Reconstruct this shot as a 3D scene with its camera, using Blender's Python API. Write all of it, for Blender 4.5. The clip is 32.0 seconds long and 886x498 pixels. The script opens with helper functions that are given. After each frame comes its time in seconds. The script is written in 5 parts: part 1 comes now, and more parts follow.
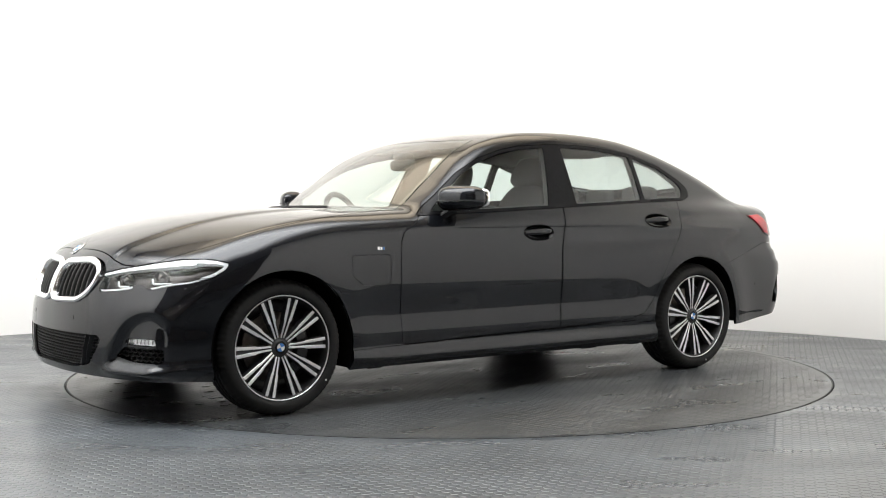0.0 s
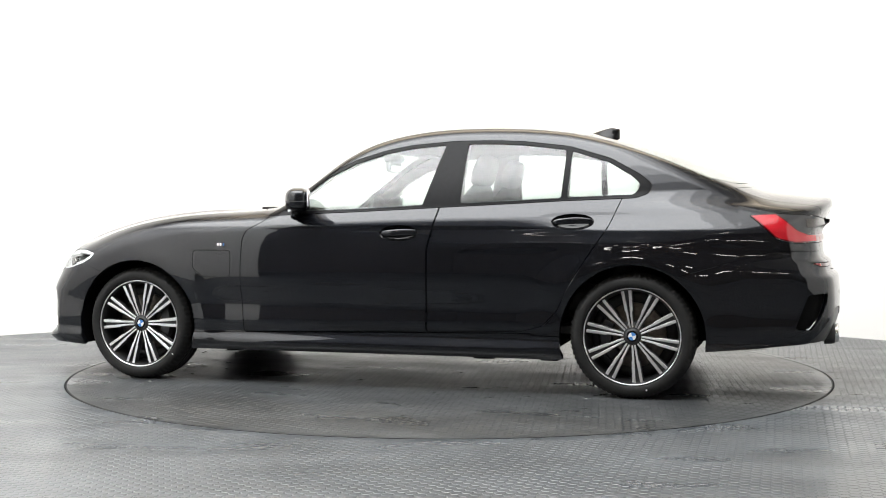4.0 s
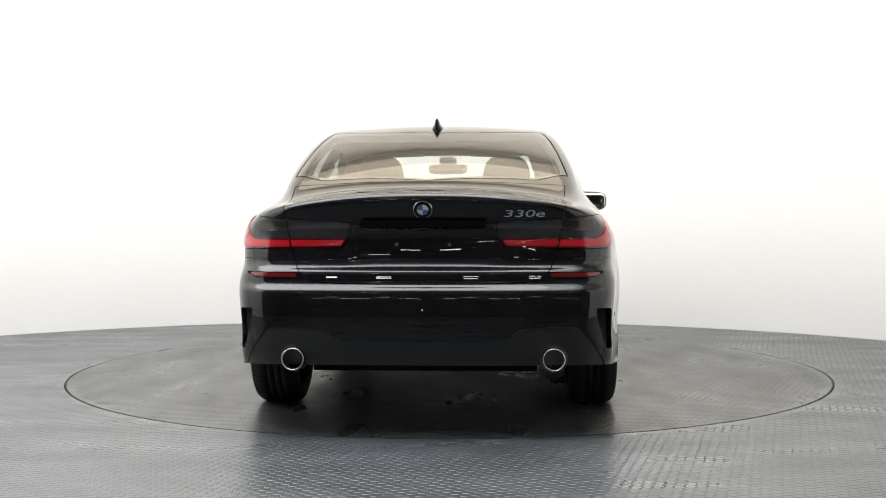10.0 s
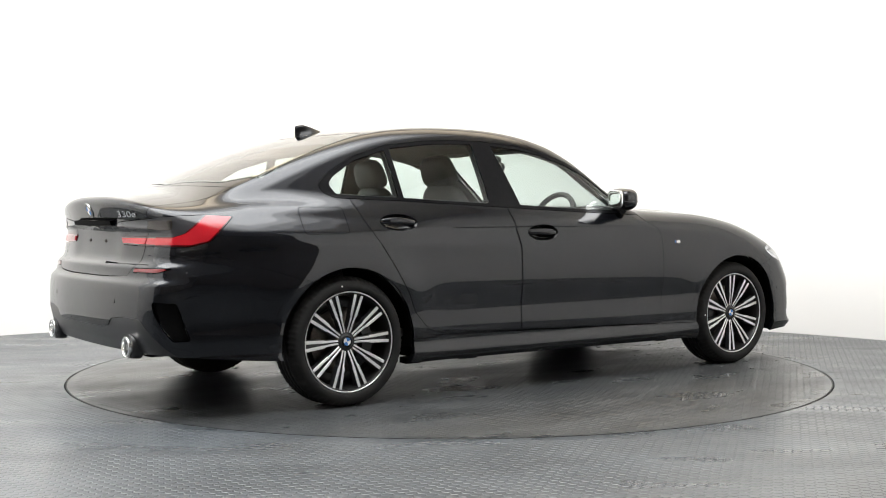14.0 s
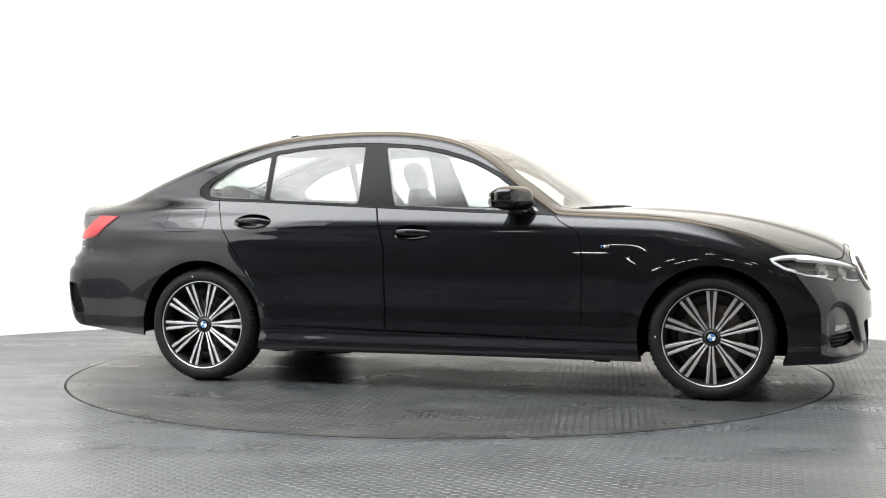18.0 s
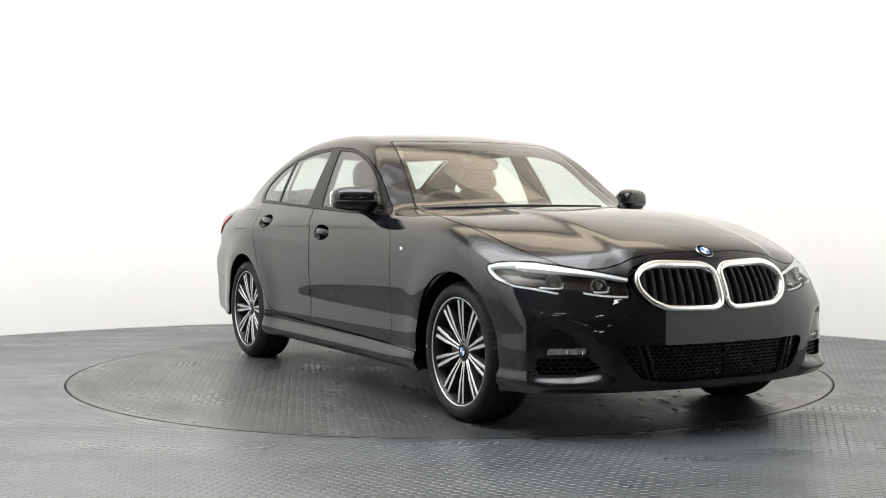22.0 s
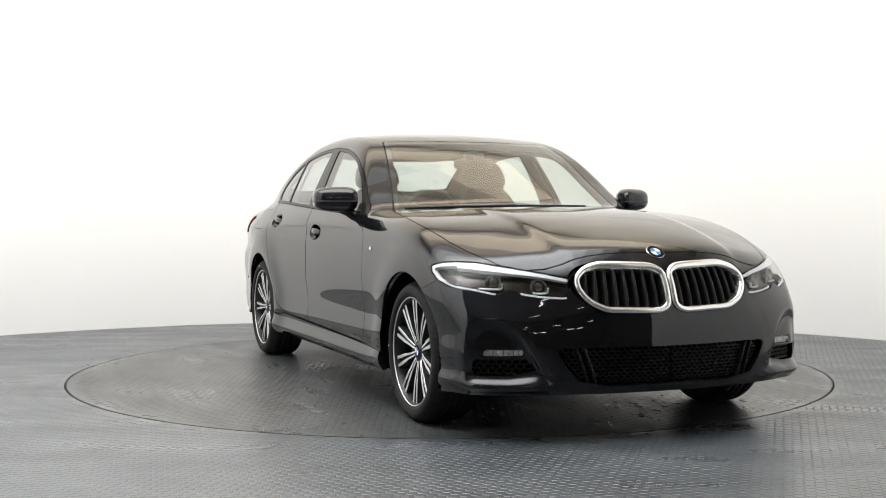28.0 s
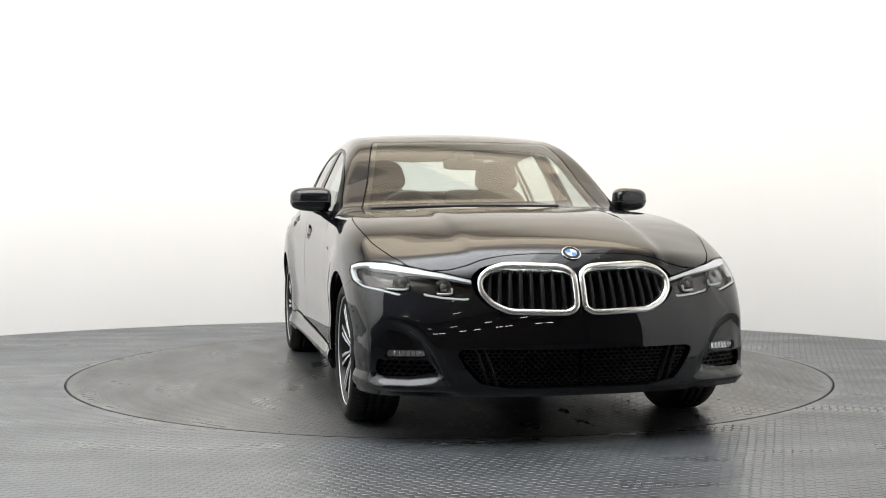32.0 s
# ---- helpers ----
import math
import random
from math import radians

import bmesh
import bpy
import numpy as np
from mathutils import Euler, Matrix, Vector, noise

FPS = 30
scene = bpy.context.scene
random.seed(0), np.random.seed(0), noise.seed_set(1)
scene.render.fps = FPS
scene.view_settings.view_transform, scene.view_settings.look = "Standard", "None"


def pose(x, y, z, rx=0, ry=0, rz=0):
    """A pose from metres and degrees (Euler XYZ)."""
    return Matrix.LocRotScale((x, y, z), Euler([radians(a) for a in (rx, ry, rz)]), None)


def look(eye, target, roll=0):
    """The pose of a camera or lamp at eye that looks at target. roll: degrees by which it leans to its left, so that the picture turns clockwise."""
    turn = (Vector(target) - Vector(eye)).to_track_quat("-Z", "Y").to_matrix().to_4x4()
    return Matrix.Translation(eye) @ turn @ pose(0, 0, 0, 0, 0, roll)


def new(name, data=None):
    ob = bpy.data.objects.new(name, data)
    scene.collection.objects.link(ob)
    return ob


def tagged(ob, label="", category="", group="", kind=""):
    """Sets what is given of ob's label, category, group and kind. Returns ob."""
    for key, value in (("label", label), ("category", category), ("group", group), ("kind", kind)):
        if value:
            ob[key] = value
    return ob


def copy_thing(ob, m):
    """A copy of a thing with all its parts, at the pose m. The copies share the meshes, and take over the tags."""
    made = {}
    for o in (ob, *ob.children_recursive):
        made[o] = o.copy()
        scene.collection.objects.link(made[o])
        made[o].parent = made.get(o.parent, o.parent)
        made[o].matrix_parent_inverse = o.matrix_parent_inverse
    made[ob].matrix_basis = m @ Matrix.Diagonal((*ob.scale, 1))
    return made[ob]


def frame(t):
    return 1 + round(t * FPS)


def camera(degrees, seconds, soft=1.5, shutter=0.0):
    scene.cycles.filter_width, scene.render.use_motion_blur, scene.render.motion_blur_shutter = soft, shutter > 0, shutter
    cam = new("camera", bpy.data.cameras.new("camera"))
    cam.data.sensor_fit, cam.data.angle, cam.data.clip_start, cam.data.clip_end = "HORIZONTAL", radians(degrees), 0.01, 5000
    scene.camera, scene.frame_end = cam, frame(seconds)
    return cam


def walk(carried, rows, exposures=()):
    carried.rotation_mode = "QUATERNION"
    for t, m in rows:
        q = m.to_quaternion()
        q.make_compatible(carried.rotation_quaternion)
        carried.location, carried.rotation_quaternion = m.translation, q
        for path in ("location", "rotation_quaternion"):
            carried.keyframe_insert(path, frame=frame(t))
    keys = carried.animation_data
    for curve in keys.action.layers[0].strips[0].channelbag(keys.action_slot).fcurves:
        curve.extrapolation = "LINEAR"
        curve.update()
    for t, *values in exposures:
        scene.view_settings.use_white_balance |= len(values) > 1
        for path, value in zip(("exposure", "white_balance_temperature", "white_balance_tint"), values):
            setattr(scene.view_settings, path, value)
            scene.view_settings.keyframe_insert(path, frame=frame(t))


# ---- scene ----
# A black saloon car turns on a round turntable in a white studio.
# World: the turntable's axis is the z axis, the floor is z = 0.

# ---- camera ----
cam = camera(41.51, 32.0, soft=1.0)
EYE = pose(0, -7.187, 0.955, 88.282, 0.113, 0.2686)
walk(cam, [(0.0, EYE), (32.0, EYE)], exposures=[(0.0, 0.0), (1.5, 0.15), (2.6, 0.25), (4.5, 0.2), (6.0, 0.12), (8.0, -0.08), (9.7, -0.22), (11.5, -0.1), (13.0, 0.0), (15.0, 0.2), (17.0, 0.25), (19.0, 0.15), (21.0, -0.05), (23.0, -0.18), (28.0, -0.25), (32.0, -0.3)])

# heading of the car (degrees, 0 = its nose to +x) by seconds
HEADING = [(0.0, 216.3), (0.5, 209.95), (1.0, 203.5), (1.5, 197.0), (2.0, 190.4), (2.5, 183.85), (3.0, 177.3), (3.5, 170.75),
           (4.0, 164.35), (4.5, 157.95), (5.0, 151.6), (5.5, 145.25), (6.0, 138.88), (6.5, 132.45), (7.0, 125.95), (7.5, 119.5),
           (8.0, 113.1), (8.5, 106.6), (9.0, 100.2), (9.5, 93.85), (10.0, 87.6), (10.5, 81.15), (11.0, 74.65), (11.5, 68.15),
           (12.0, 61.65), (12.5, 55.15), (13.0, 48.65), (13.5, 42.18), (14.0, 35.68), (14.5, 29.2), (15.0, 22.75), (15.5, 16.3),
           (16.0, 9.8), (16.5, 3.4), (17.0, -2.7), (17.5, -9.05), (18.0, -15.63), (18.5, -22.15), (19.0, -28.62), (19.5, -35.18),
           (20.0, -41.68), (20.5, -48.15), (21.0, -54.03), (21.5, -58.23), (22.0, -60.93), (22.5, -61.97), (23.0, -62.1),
           (24.0, -62.1), (25.0, -62.1), (25.5, -62.12), (26.0, -62.75), (26.5, -63.85), (27.0, -65.05), (27.5, -66.28),
           (28.0, -67.53), (28.5, -68.8), (29.0, -70.02), (29.5, -71.28), (30.0, -72.54), (30.5, -73.78), (31.0, -75.06),
           (31.5, -76.3), (32.0, -77.4)]
CAR_X, CAR_Y = 0.198, 0.0165      # the car's middle on the turntable
TABLE_R = 2.247
WALL_R, WALL_X, WALL_Y, WALL_TOP = 4.75, -0.35, -1.5, 5.0
CEILING = 5.2
# ---- light ----
world = bpy.data.worlds.new("studio_world")
scene.world = world
world.use_nodes = True
world.node_tree.nodes["Background"].inputs[0].default_value = (0.02, 0.02, 0.022, 1)
world.node_tree.nodes["Background"].inputs[1].default_value = 1.0


def area_lamp(name, x, y, z, sx, sy, watts, colour, target):
    lamp = bpy.data.lights.new(name, "AREA")
    lamp.shape, lamp.size, lamp.size_y, lamp.energy, lamp.color = "RECTANGLE", sx, sy, watts, colour
    ob = new(name, lamp)
    ob.matrix_world = look((x, y, z), target)
    return ob


# softboxes in the studio ceiling, brightest in their middle
for grow, share in ((0.85, 0.22), (0.2, 0.26), (-0.5, 0.27), (-1.3, 0.25)):
    area_lamp("ceiling_softbox_lamp", -1.55, -2.05, 4.96 - 0.005 * grow, 6.8 + grow, 4.3 + grow, 645 * share, (0.965, 0.985, 1.0), (-1.55, -2.049, 0))
for grow, share in ((0.4, 0.35), (-0.4, 0.35), (-1.2, 0.3)):
    area_lamp("warm_ceiling_lamp", 0.2, 1.80, 4.95 - 0.005 * grow, 6.6 + grow, 2.4 + grow, 105 * share, (1.0, 0.86, 0.67), (0.2, 1.801, 0))


# ---- materials ----
def material(name, colour, rough=0.5, metal=0.0, coat=0.0, spec=0.5):
    m = bpy.data.materials.new(name)
    m.use_nodes = True
    b = m.node_tree.nodes["Principled BSDF"]
    b.inputs["Base Color"].default_value = (*colour, 1)
    b.inputs["Roughness"].default_value = rough
    b.inputs["Metallic"].default_value = metal
    b.inputs["Coat Weight"].default_value = coat
    b.inputs["Coat Roughness"].default_value = 0.02
    b.inputs["Specular IOR Level"].default_value = spec
    return m


def graph(m):
    t = m.node_tree
    return t.nodes, t.links, t.nodes["Principled BSDF"]


def coords(nodes, links, scale, space="Object"):
    tc, mp = nodes.new("ShaderNodeTexCoord"), nodes.new("ShaderNodeMapping")
    mp.inputs["Scale"].default_value = scale
    links.new(tc.outputs[space], mp.inputs["Vector"])
    return mp.outputs["Vector"]


def noise_tex(nodes, links, vec, scale, detail=4.0):
    n = nodes.new("ShaderNodeTexNoise")
    n.inputs["Scale"].default_value, n.inputs["Detail"].default_value = scale, detail
    links.new(vec, n.inputs["Vector"])
    return n.outputs["Fac"]


def ramp(nodes, links, fac, a, b, ca, cb):
    r = nodes.new("ShaderNodeValToRGB")
    r.color_ramp.elements[0].position, r.color_ramp.elements[1].position = a, b
    r.color_ramp.elements[0].color, r.color_ramp.elements[1].color = (*ca, 1), (*cb, 1)
    links.new(fac, r.inputs["Fac"])
    return r.outputs["Color"]


def bump(nodes, links, bsdf, height, strength, distance):
    b = nodes.new("ShaderNodeBump")
    b.inputs["Strength"].default_value, b.inputs["Distance"].default_value = strength, distance
    links.new(height, b.inputs["Height"])
    links.new(b.outputs["Normal"], bsdf.inputs["Normal"])


def varied(name, ca, cb, scale, rough=0.5, rough_b=None, relief=0.0, metal=0.0, coat=0.0, spec=0.5):
    """A surface whose colour, gloss and relief vary with noise at two scales."""
    m = material(name, ca, rough, metal, coat, spec)
    nodes, links, b = graph(m)
    v = coords(nodes, links, (1, 1, 1))
    n1, n2 = noise_tex(nodes, links, v, scale), noise_tex(nodes, links, v, scale * 9.0)
    mix = nodes.new("ShaderNodeMath")
    mix.operation = "MULTIPLY_ADD"
    mix.inputs[1].default_value = 0.35
    links.new(n2, mix.inputs[0])
    links.new(n1, mix.inputs[2])
    links.new(ramp(nodes, links, mix.outputs[0], 0.4, 0.95, ca, cb), b.inputs["Base Color"])
    if rough_b is not None:
        r = nodes.new("ShaderNodeMapRange")
        r.inputs["To Min"].default_value, r.inputs["To Max"].default_value = rough, rough_b
        links.new(n1, r.inputs["Value"])
        links.new(r.outputs["Result"], b.inputs["Roughness"])
    if relief:
        bump(nodes, links, b, n2, 0.5, relief)
    return m


def paint_material():
    """Dark metallic flakes under a clear lacquer."""
    m = material("black_metallic_paint", (0.010, 0.0115, 0.0155), 0.50, 0.9, 1.0)
    nodes, links, b = graph(m)
    b.inputs["Coat IOR"].default_value = 1.5
    b.inputs["Specular Tint"].default_value = (0.10, 0.11, 0.14, 1)
    flake = noise_tex(nodes, links, coords(nodes, links, (1, 1, 1)), 900.0, 2.0)
    links.new(ramp(nodes, links, flake, 0.3, 0.75, (0.0068, 0.0076, 0.0098), (0.0148, 0.0162, 0.0200)), b.inputs["Base Color"])
    return m


M_PAINT = paint_material()
M_GLOSS = material("gloss_black_trim", (0.005, 0.005, 0.0055), 0.04, spec=0.25)
M_PILLAR = varied("satin_black_pillar_film", (0.006, 0.006, 0.0065), (0.009, 0.009, 0.010), 40, 0.22, 0.28, spec=0.10)
M_DARK = varied("black_plastic", (0.010, 0.010, 0.010), (0.018, 0.018, 0.018), 30, 0.55, 0.65)
# near-black: shade of hollows put into the colour; also used for underbody plastic
M_SHADE = material("cavity_shade_and_underbody_black", (0.004, 0.004, 0.004), 0.9, spec=0.1)
M_RUBBER = varied("tyre_rubber", (0.009, 0.009, 0.009), (0.016, 0.0155, 0.015), 25, 0.62, 0.8, 0.0004, spec=0.28)
M_CHROME = material("chrome", (0.86, 0.86, 0.87), 0.12, 1.0)
M_SATIN_CHROME = material("satin_chrome", (0.93, 0.93, 0.93), 0.26, 1.0)
M_ALLOY = varied("machined_alloy", (0.66, 0.66, 0.67), (0.74, 0.74, 0.75), 12, 0.40, 0.48, 0.0, 1.0)
M_ALLOY_DARK = varied("dark_grey_alloy", (0.022, 0.0225, 0.024), (0.032, 0.032, 0.034), 40, 0.35, 0.45)
M_BARREL = varied("black_wheel_barrel", (0.008, 0.008, 0.008), (0.014, 0.014, 0.014), 40, 0.35, 0.5)
M_STEEL = varied("brake_steel", (0.10, 0.088, 0.078), (0.19, 0.17, 0.15), 50, 0.35, 0.5, 0.0, 1.0)
M_RED = material("red_lamp_plastic", (0.42, 0.010, 0.018), 0.15, 0, 0.3)
M_REDDEEP = material("deep_red_lamp_plastic", (0.11, 0.004, 0.007), 0.08, 0, 0.6)
M_REDDARK = material("dark_red_reflector", (0.16, 0.006, 0.008), 0.15, 0, 0.5)
M_WHITE = material("white_plastic", (0.75, 0.75, 0.75), 0.3)
M_BLUE = material("blue_enamel", (0.07, 0.22, 0.55), 0.2)
M_SEAT = varied("black_leather", (0.018, 0.018, 0.019), (0.03, 0.03, 0.031), 20, 0.45, 0.6)
M_LINING = varied("grey_headliner_cloth", (0.17, 0.17, 0.168), (0.20, 0.20, 0.197), 12, 0.9)
M_DASH = varied("dark_dashboard_plastic", (0.02, 0.02, 0.02), (0.032, 0.032, 0.032), 40, 0.5, 0.65)


def glass_material(name, tint, rough=0.0, least=0.085, most=0.92):
    m = bpy.data.materials.new(name)
    m.use_nodes = True
    nodes, links = m.node_tree.nodes, m.node_tree.links
    nodes.clear()
    out, mix = nodes.new("ShaderNodeOutputMaterial"), nodes.new("ShaderNodeMixShader")
    clear, shine, lw = nodes.new("ShaderNodeBsdfTransparent"), nodes.new("ShaderNodeBsdfGlossy"), nodes.new("ShaderNodeLayerWeight")
    clear.inputs["Color"].default_value = (*tint, 1)
    shine.inputs["Roughness"].default_value = rough
    power, gloss = nodes.new("ShaderNodeMath"), nodes.new("ShaderNodeMath")
    power.operation, gloss.operation = "POWER", "MULTIPLY_ADD"
    power.inputs[1].default_value, gloss.inputs[1].default_value, gloss.inputs[2].default_value = 4.0, most, least
    links.new(lw.outputs["Facing"], power.inputs[0])
    links.new(power.outputs[0], gloss.inputs[0])
    links.new(gloss.outputs[0], mix.inputs[0])
    links.new(clear.outputs[0], mix.inputs[1])
    links.new(shine.outputs[0], mix.inputs[2])
    links.new(mix.outputs[0], out.inputs["Surface"])
    return m


M_GLASS = glass_material("tinted_window_glass", (0.80, 0.87, 0.85))
M_LENS = glass_material("clear_lamp_lens", (0.93, 0.94, 0.95), 0.0, 0.03, 0.5)
M_MIRROR = material("silvered_mirror", (0.9, 0.9, 0.9), 0.01, 1.0)
M_LAMPBED = material("dark_lamp_housing", (0.075, 0.068, 0.064), 0.22, 0.7)
M_STRIP = material("white_light_guide", (0.80, 0.81, 0.82), 0.18)
M_REFLECT = material("lamp_reflector", (0.80, 0.80, 0.80), 0.28, 1.0)
M_CUP = material("dark_chrome_lamp_cup", (0.26, 0.25, 0.24), 0.18, 1.0)
M_SMOKED = material("smoked_lamp_plastic", (0.040, 0.040, 0.043), 0.10)
M_GRILLE = material("black_grille_plastic", (0.006, 0.006, 0.006), 0.42, spec=0.35)
M_SATIN = varied("satin_dark_grey_paint", (0.016, 0.016, 0.017), (0.022, 0.022, 0.023), 60, 0.32, 0.4)
M_TUBE = material("glowing_lamp_cover", (0.9, 0.9, 0.88), 0.4)
graph(M_TUBE)[2].inputs["Emission Color"].default_value = (1.0, 0.96, 0.9, 1)
graph(M_TUBE)[2].inputs["Emission Strength"].default_value = 28.0


def wall_material():
    m = material("white_studio_paint", (0.80, 0.795, 0.78), 0.6, spec=0.3)
    nodes, links, b = graph(m)
    v = coords(nodes, links, (1, 1, 1))
    links.new(ramp(nodes, links, noise_tex(nodes, links, v, 0.7), 0.3, 0.8, (0.865, 0.863, 0.855), (0.89, 0.888, 0.882)), b.inputs["Base Color"])
    bump(nodes, links, b, noise_tex(nodes, links, v, 40.0), 0.1, 0.001)
    return m


M_WALL = wall_material()
M_CEILING = varied("cream_brown_ceiling_paint", (0.64, 0.575, 0.475), (0.70, 0.63, 0.525), 2.0, 0.8)
M_HALL = varied("dark_brown_hall_wall", (0.17, 0.125, 0.092), (0.25, 0.19, 0.145), 1.2, 0.8)


def floor_material(name, ca, cb, stain):
    m = material(name, ca, 0.34, 0.0, 0.0, 0.85)
    nodes, links, b = graph(m)
    v = coords(nodes, links, (1, 1, 1))
    big, fine = noise_tex(nodes, links, v, 0.9, 6.0), noise_tex(nodes, links, v, 16.0)
    mix = nodes.new("ShaderNodeMath")
    mix.operation = "MULTIPLY_ADD"
    mix.inputs[1].default_value = 0.4
    links.new(fine, mix.inputs[0])
    links.new(big, mix.inputs[2])
    base = ramp(nodes, links, mix.outputs[0], 0.45, 0.9, ca, cb)
    # scuffs and darker smears at their own scale
    v2 = coords(nodes, links, (1.0, 2.6, 1.0))
    smear = ramp(nodes, links, noise_tex(nodes, links, v2, 1.7, 8.0), 0.42, 0.62, (stain, stain, stain), (1, 1, 1))
    mul = nodes.new("ShaderNodeMix")
    mul.data_type, mul.blend_type = "RGBA", "MULTIPLY"
    mul.inputs["Factor"].default_value = 1.0
    links.new(base, mul.inputs["A"])
    links.new(smear, mul.inputs["B"])
    links.new(mul.outputs["Result"], b.inputs["Base Color"])
    r = nodes.new("ShaderNodeMapRange")
    r.inputs["From Min"].default_value, r.inputs["From Max"].default_value = 0.3, 0.7
    r.inputs["To Min"].default_value, r.inputs["To Max"].default_value = 0.23, 0.42
    links.new(noise_tex(nodes, links, v2, 1.2, 6.0), r.inputs["Value"])
    links.new(r.outputs["Result"], b.inputs["Roughness"])
    bump(nodes, links, b, noise_tex(nodes, links, v, 90.0), 0.15, 0.0008)
    return m


M_FLOOR = floor_material("grey_stud_floor", (0.058, 0.066, 0.075), (0.085, 0.095, 0.105), 0.74)
M_TABLE = floor_material("grey_turntable_deck", (0.034, 0.037, 0.039), (0.062, 0.066, 0.069), 0.62)


# ---- mesh helpers ----
def part(name, bm, mat, parent=None, label="", smooth=True):
    """Links a bmesh as one mesh object under a thing or part."""
    me = bpy.data.meshes.new(name)
    bm.normal_update()
    bm.to_mesh(me)
    bm.free()
    if smooth:
        me.shade_smooth()
    me.materials.append(mat)
    ob = new(name, me)
    if parent is not None:
        ob.parent = parent
    if label:
        ob["label"] = label
    return ob


def mesh_part(name, verts, faces, mat, parent=None, label="", normals=None, smooth=True):
    """Links arrays of points and faces as one mesh object."""
    me = bpy.data.meshes.new(name)
    me.from_pydata([tuple(v) for v in verts], [], [tuple(f) for f in faces])
    me.update()
    if smooth:
        me.shade_smooth()
    if normals is not None:
        me.normals_split_custom_set_from_vertices([tuple(n) for n in normals])
    me.materials.append(mat)
    ob = new(name, me)
    if parent is not None:
        ob.parent = parent
    if label:
        ob["label"] = label
    return ob


def empty(name, m=None):
    ob = new(name)
    ob.empty_display_size = 0.2
    if m is not None:
        ob.matrix_basis = m
    return ob


def box(bm, x, y, z, sx, sy, sz, m=None, bevel=0.0):
    """Adds a box, centred at x, y, z, with rounded edges."""
    mat = Matrix.Translation((x, y, z)) @ Matrix.Diagonal((sx, sy, sz, 1))
    got = bmesh.ops.create_cube(bm, size=1.0, matrix=(m @ mat) if m else mat)
    if bevel:
        edges = list({e for v in got["verts"] for e in v.link_edges})
        bmesh.ops.bevel(bm, geom=edges, offset=bevel, segments=3, affect="EDGES", profile=0.5)


def tube(points, radius, sides=8, closed=False, taper=None):
    """Points and faces of a round bar along a line of points."""
    pts = [Vector(p) for p in points]
    n, verts, faces = len(pts), [], []
    up = Vector((0.13, 0.21, 0.97))
    for i, p in enumerate(pts):
        a = pts[i - 1] if i or closed else p
        b = pts[(i + 1) % n] if i < n - 1 or closed else p
        d = (b - a).normalized()
        u = d.cross(up).normalized()
        w = u.cross(d)
        r = radius if taper is None else radius * taper[i]
        for k in range(sides):
            q = 2 * math.pi * k / sides
            verts.append(p + u * (r * math.cos(q)) + w * (r * math.sin(q)))
    for i in range(n if closed else n - 1):
        for k in range(sides):
            a, b = i * sides, ((i + 1) % n) * sides
            faces.append((a + k, b + k, b + (k + 1) % sides, a + (k + 1) % sides))
    if not closed:
        faces += [tuple(range(sides)), tuple(reversed(range((n - 1) * sides, n * sides)))]
    return verts, faces


def lathe(profile, steps=64, axis="y"):
    """Points and faces of a turned form: (radius, along) pairs about the y axis."""
    verts, faces, n = [], [], len(profile)
    for k in range(steps):
        q = 2 * math.pi * k / steps
        for r, a in profile:
            verts.append((r * math.cos(q), a, r * math.sin(q)))
    for k in range(steps):
        for i in range(n - 1):
            a, b = k * n + i, ((k + 1) % steps) * n + i
            faces.append((a, a + 1, b + 1, b))
    return verts, faces


def hex_studs(pitch, turn, keep, height=0.0014):
    """Low hexagonal studs on z = 0 wherever keep(x, y) allows."""
    span = 8.2
    n = int(span / pitch)
    i, j = np.meshgrid(np.arange(-n, n + 1), np.arange(-n, n + 1))
    u, w = (i + 0.5 * (j % 2)) * pitch, j * pitch * math.sqrt(3) / 2
    c, s = math.cos(math.radians(turn)), math.sin(math.radians(turn))
    x, y = (c * u - s * w).ravel(), (s * u + c * w).ravel()
    ok = keep(x, y)
    x, y = x[ok], y[ok]
    r0, r1 = pitch * 0.535, pitch * 0.47
    q = np.radians(turn + 30 + 60 * np.arange(6))
    ring0 = np.stack([x[:, None] + r0 * np.cos(q), y[:, None] + r0 * np.sin(q), np.full((len(x), 6), 0.0002)], 2)
    ring1 = np.stack([x[:, None] + r1 * np.cos(q), y[:, None] + r1 * np.sin(q), np.full((len(x), 6), height)], 2)
    verts = np.concatenate([ring0, ring1], 1).reshape(-1, 3)
    k = np.arange(len(x)) * 12
    faces = np.stack([k + 6 + t for t in range(6)], 1).tolist()
    for t in range(6):
        faces += np.stack([k + t, k + (t + 1) % 6, k + 6 + (t + 1) % 6, k + 6 + t], 1).tolist()
    return verts, faces


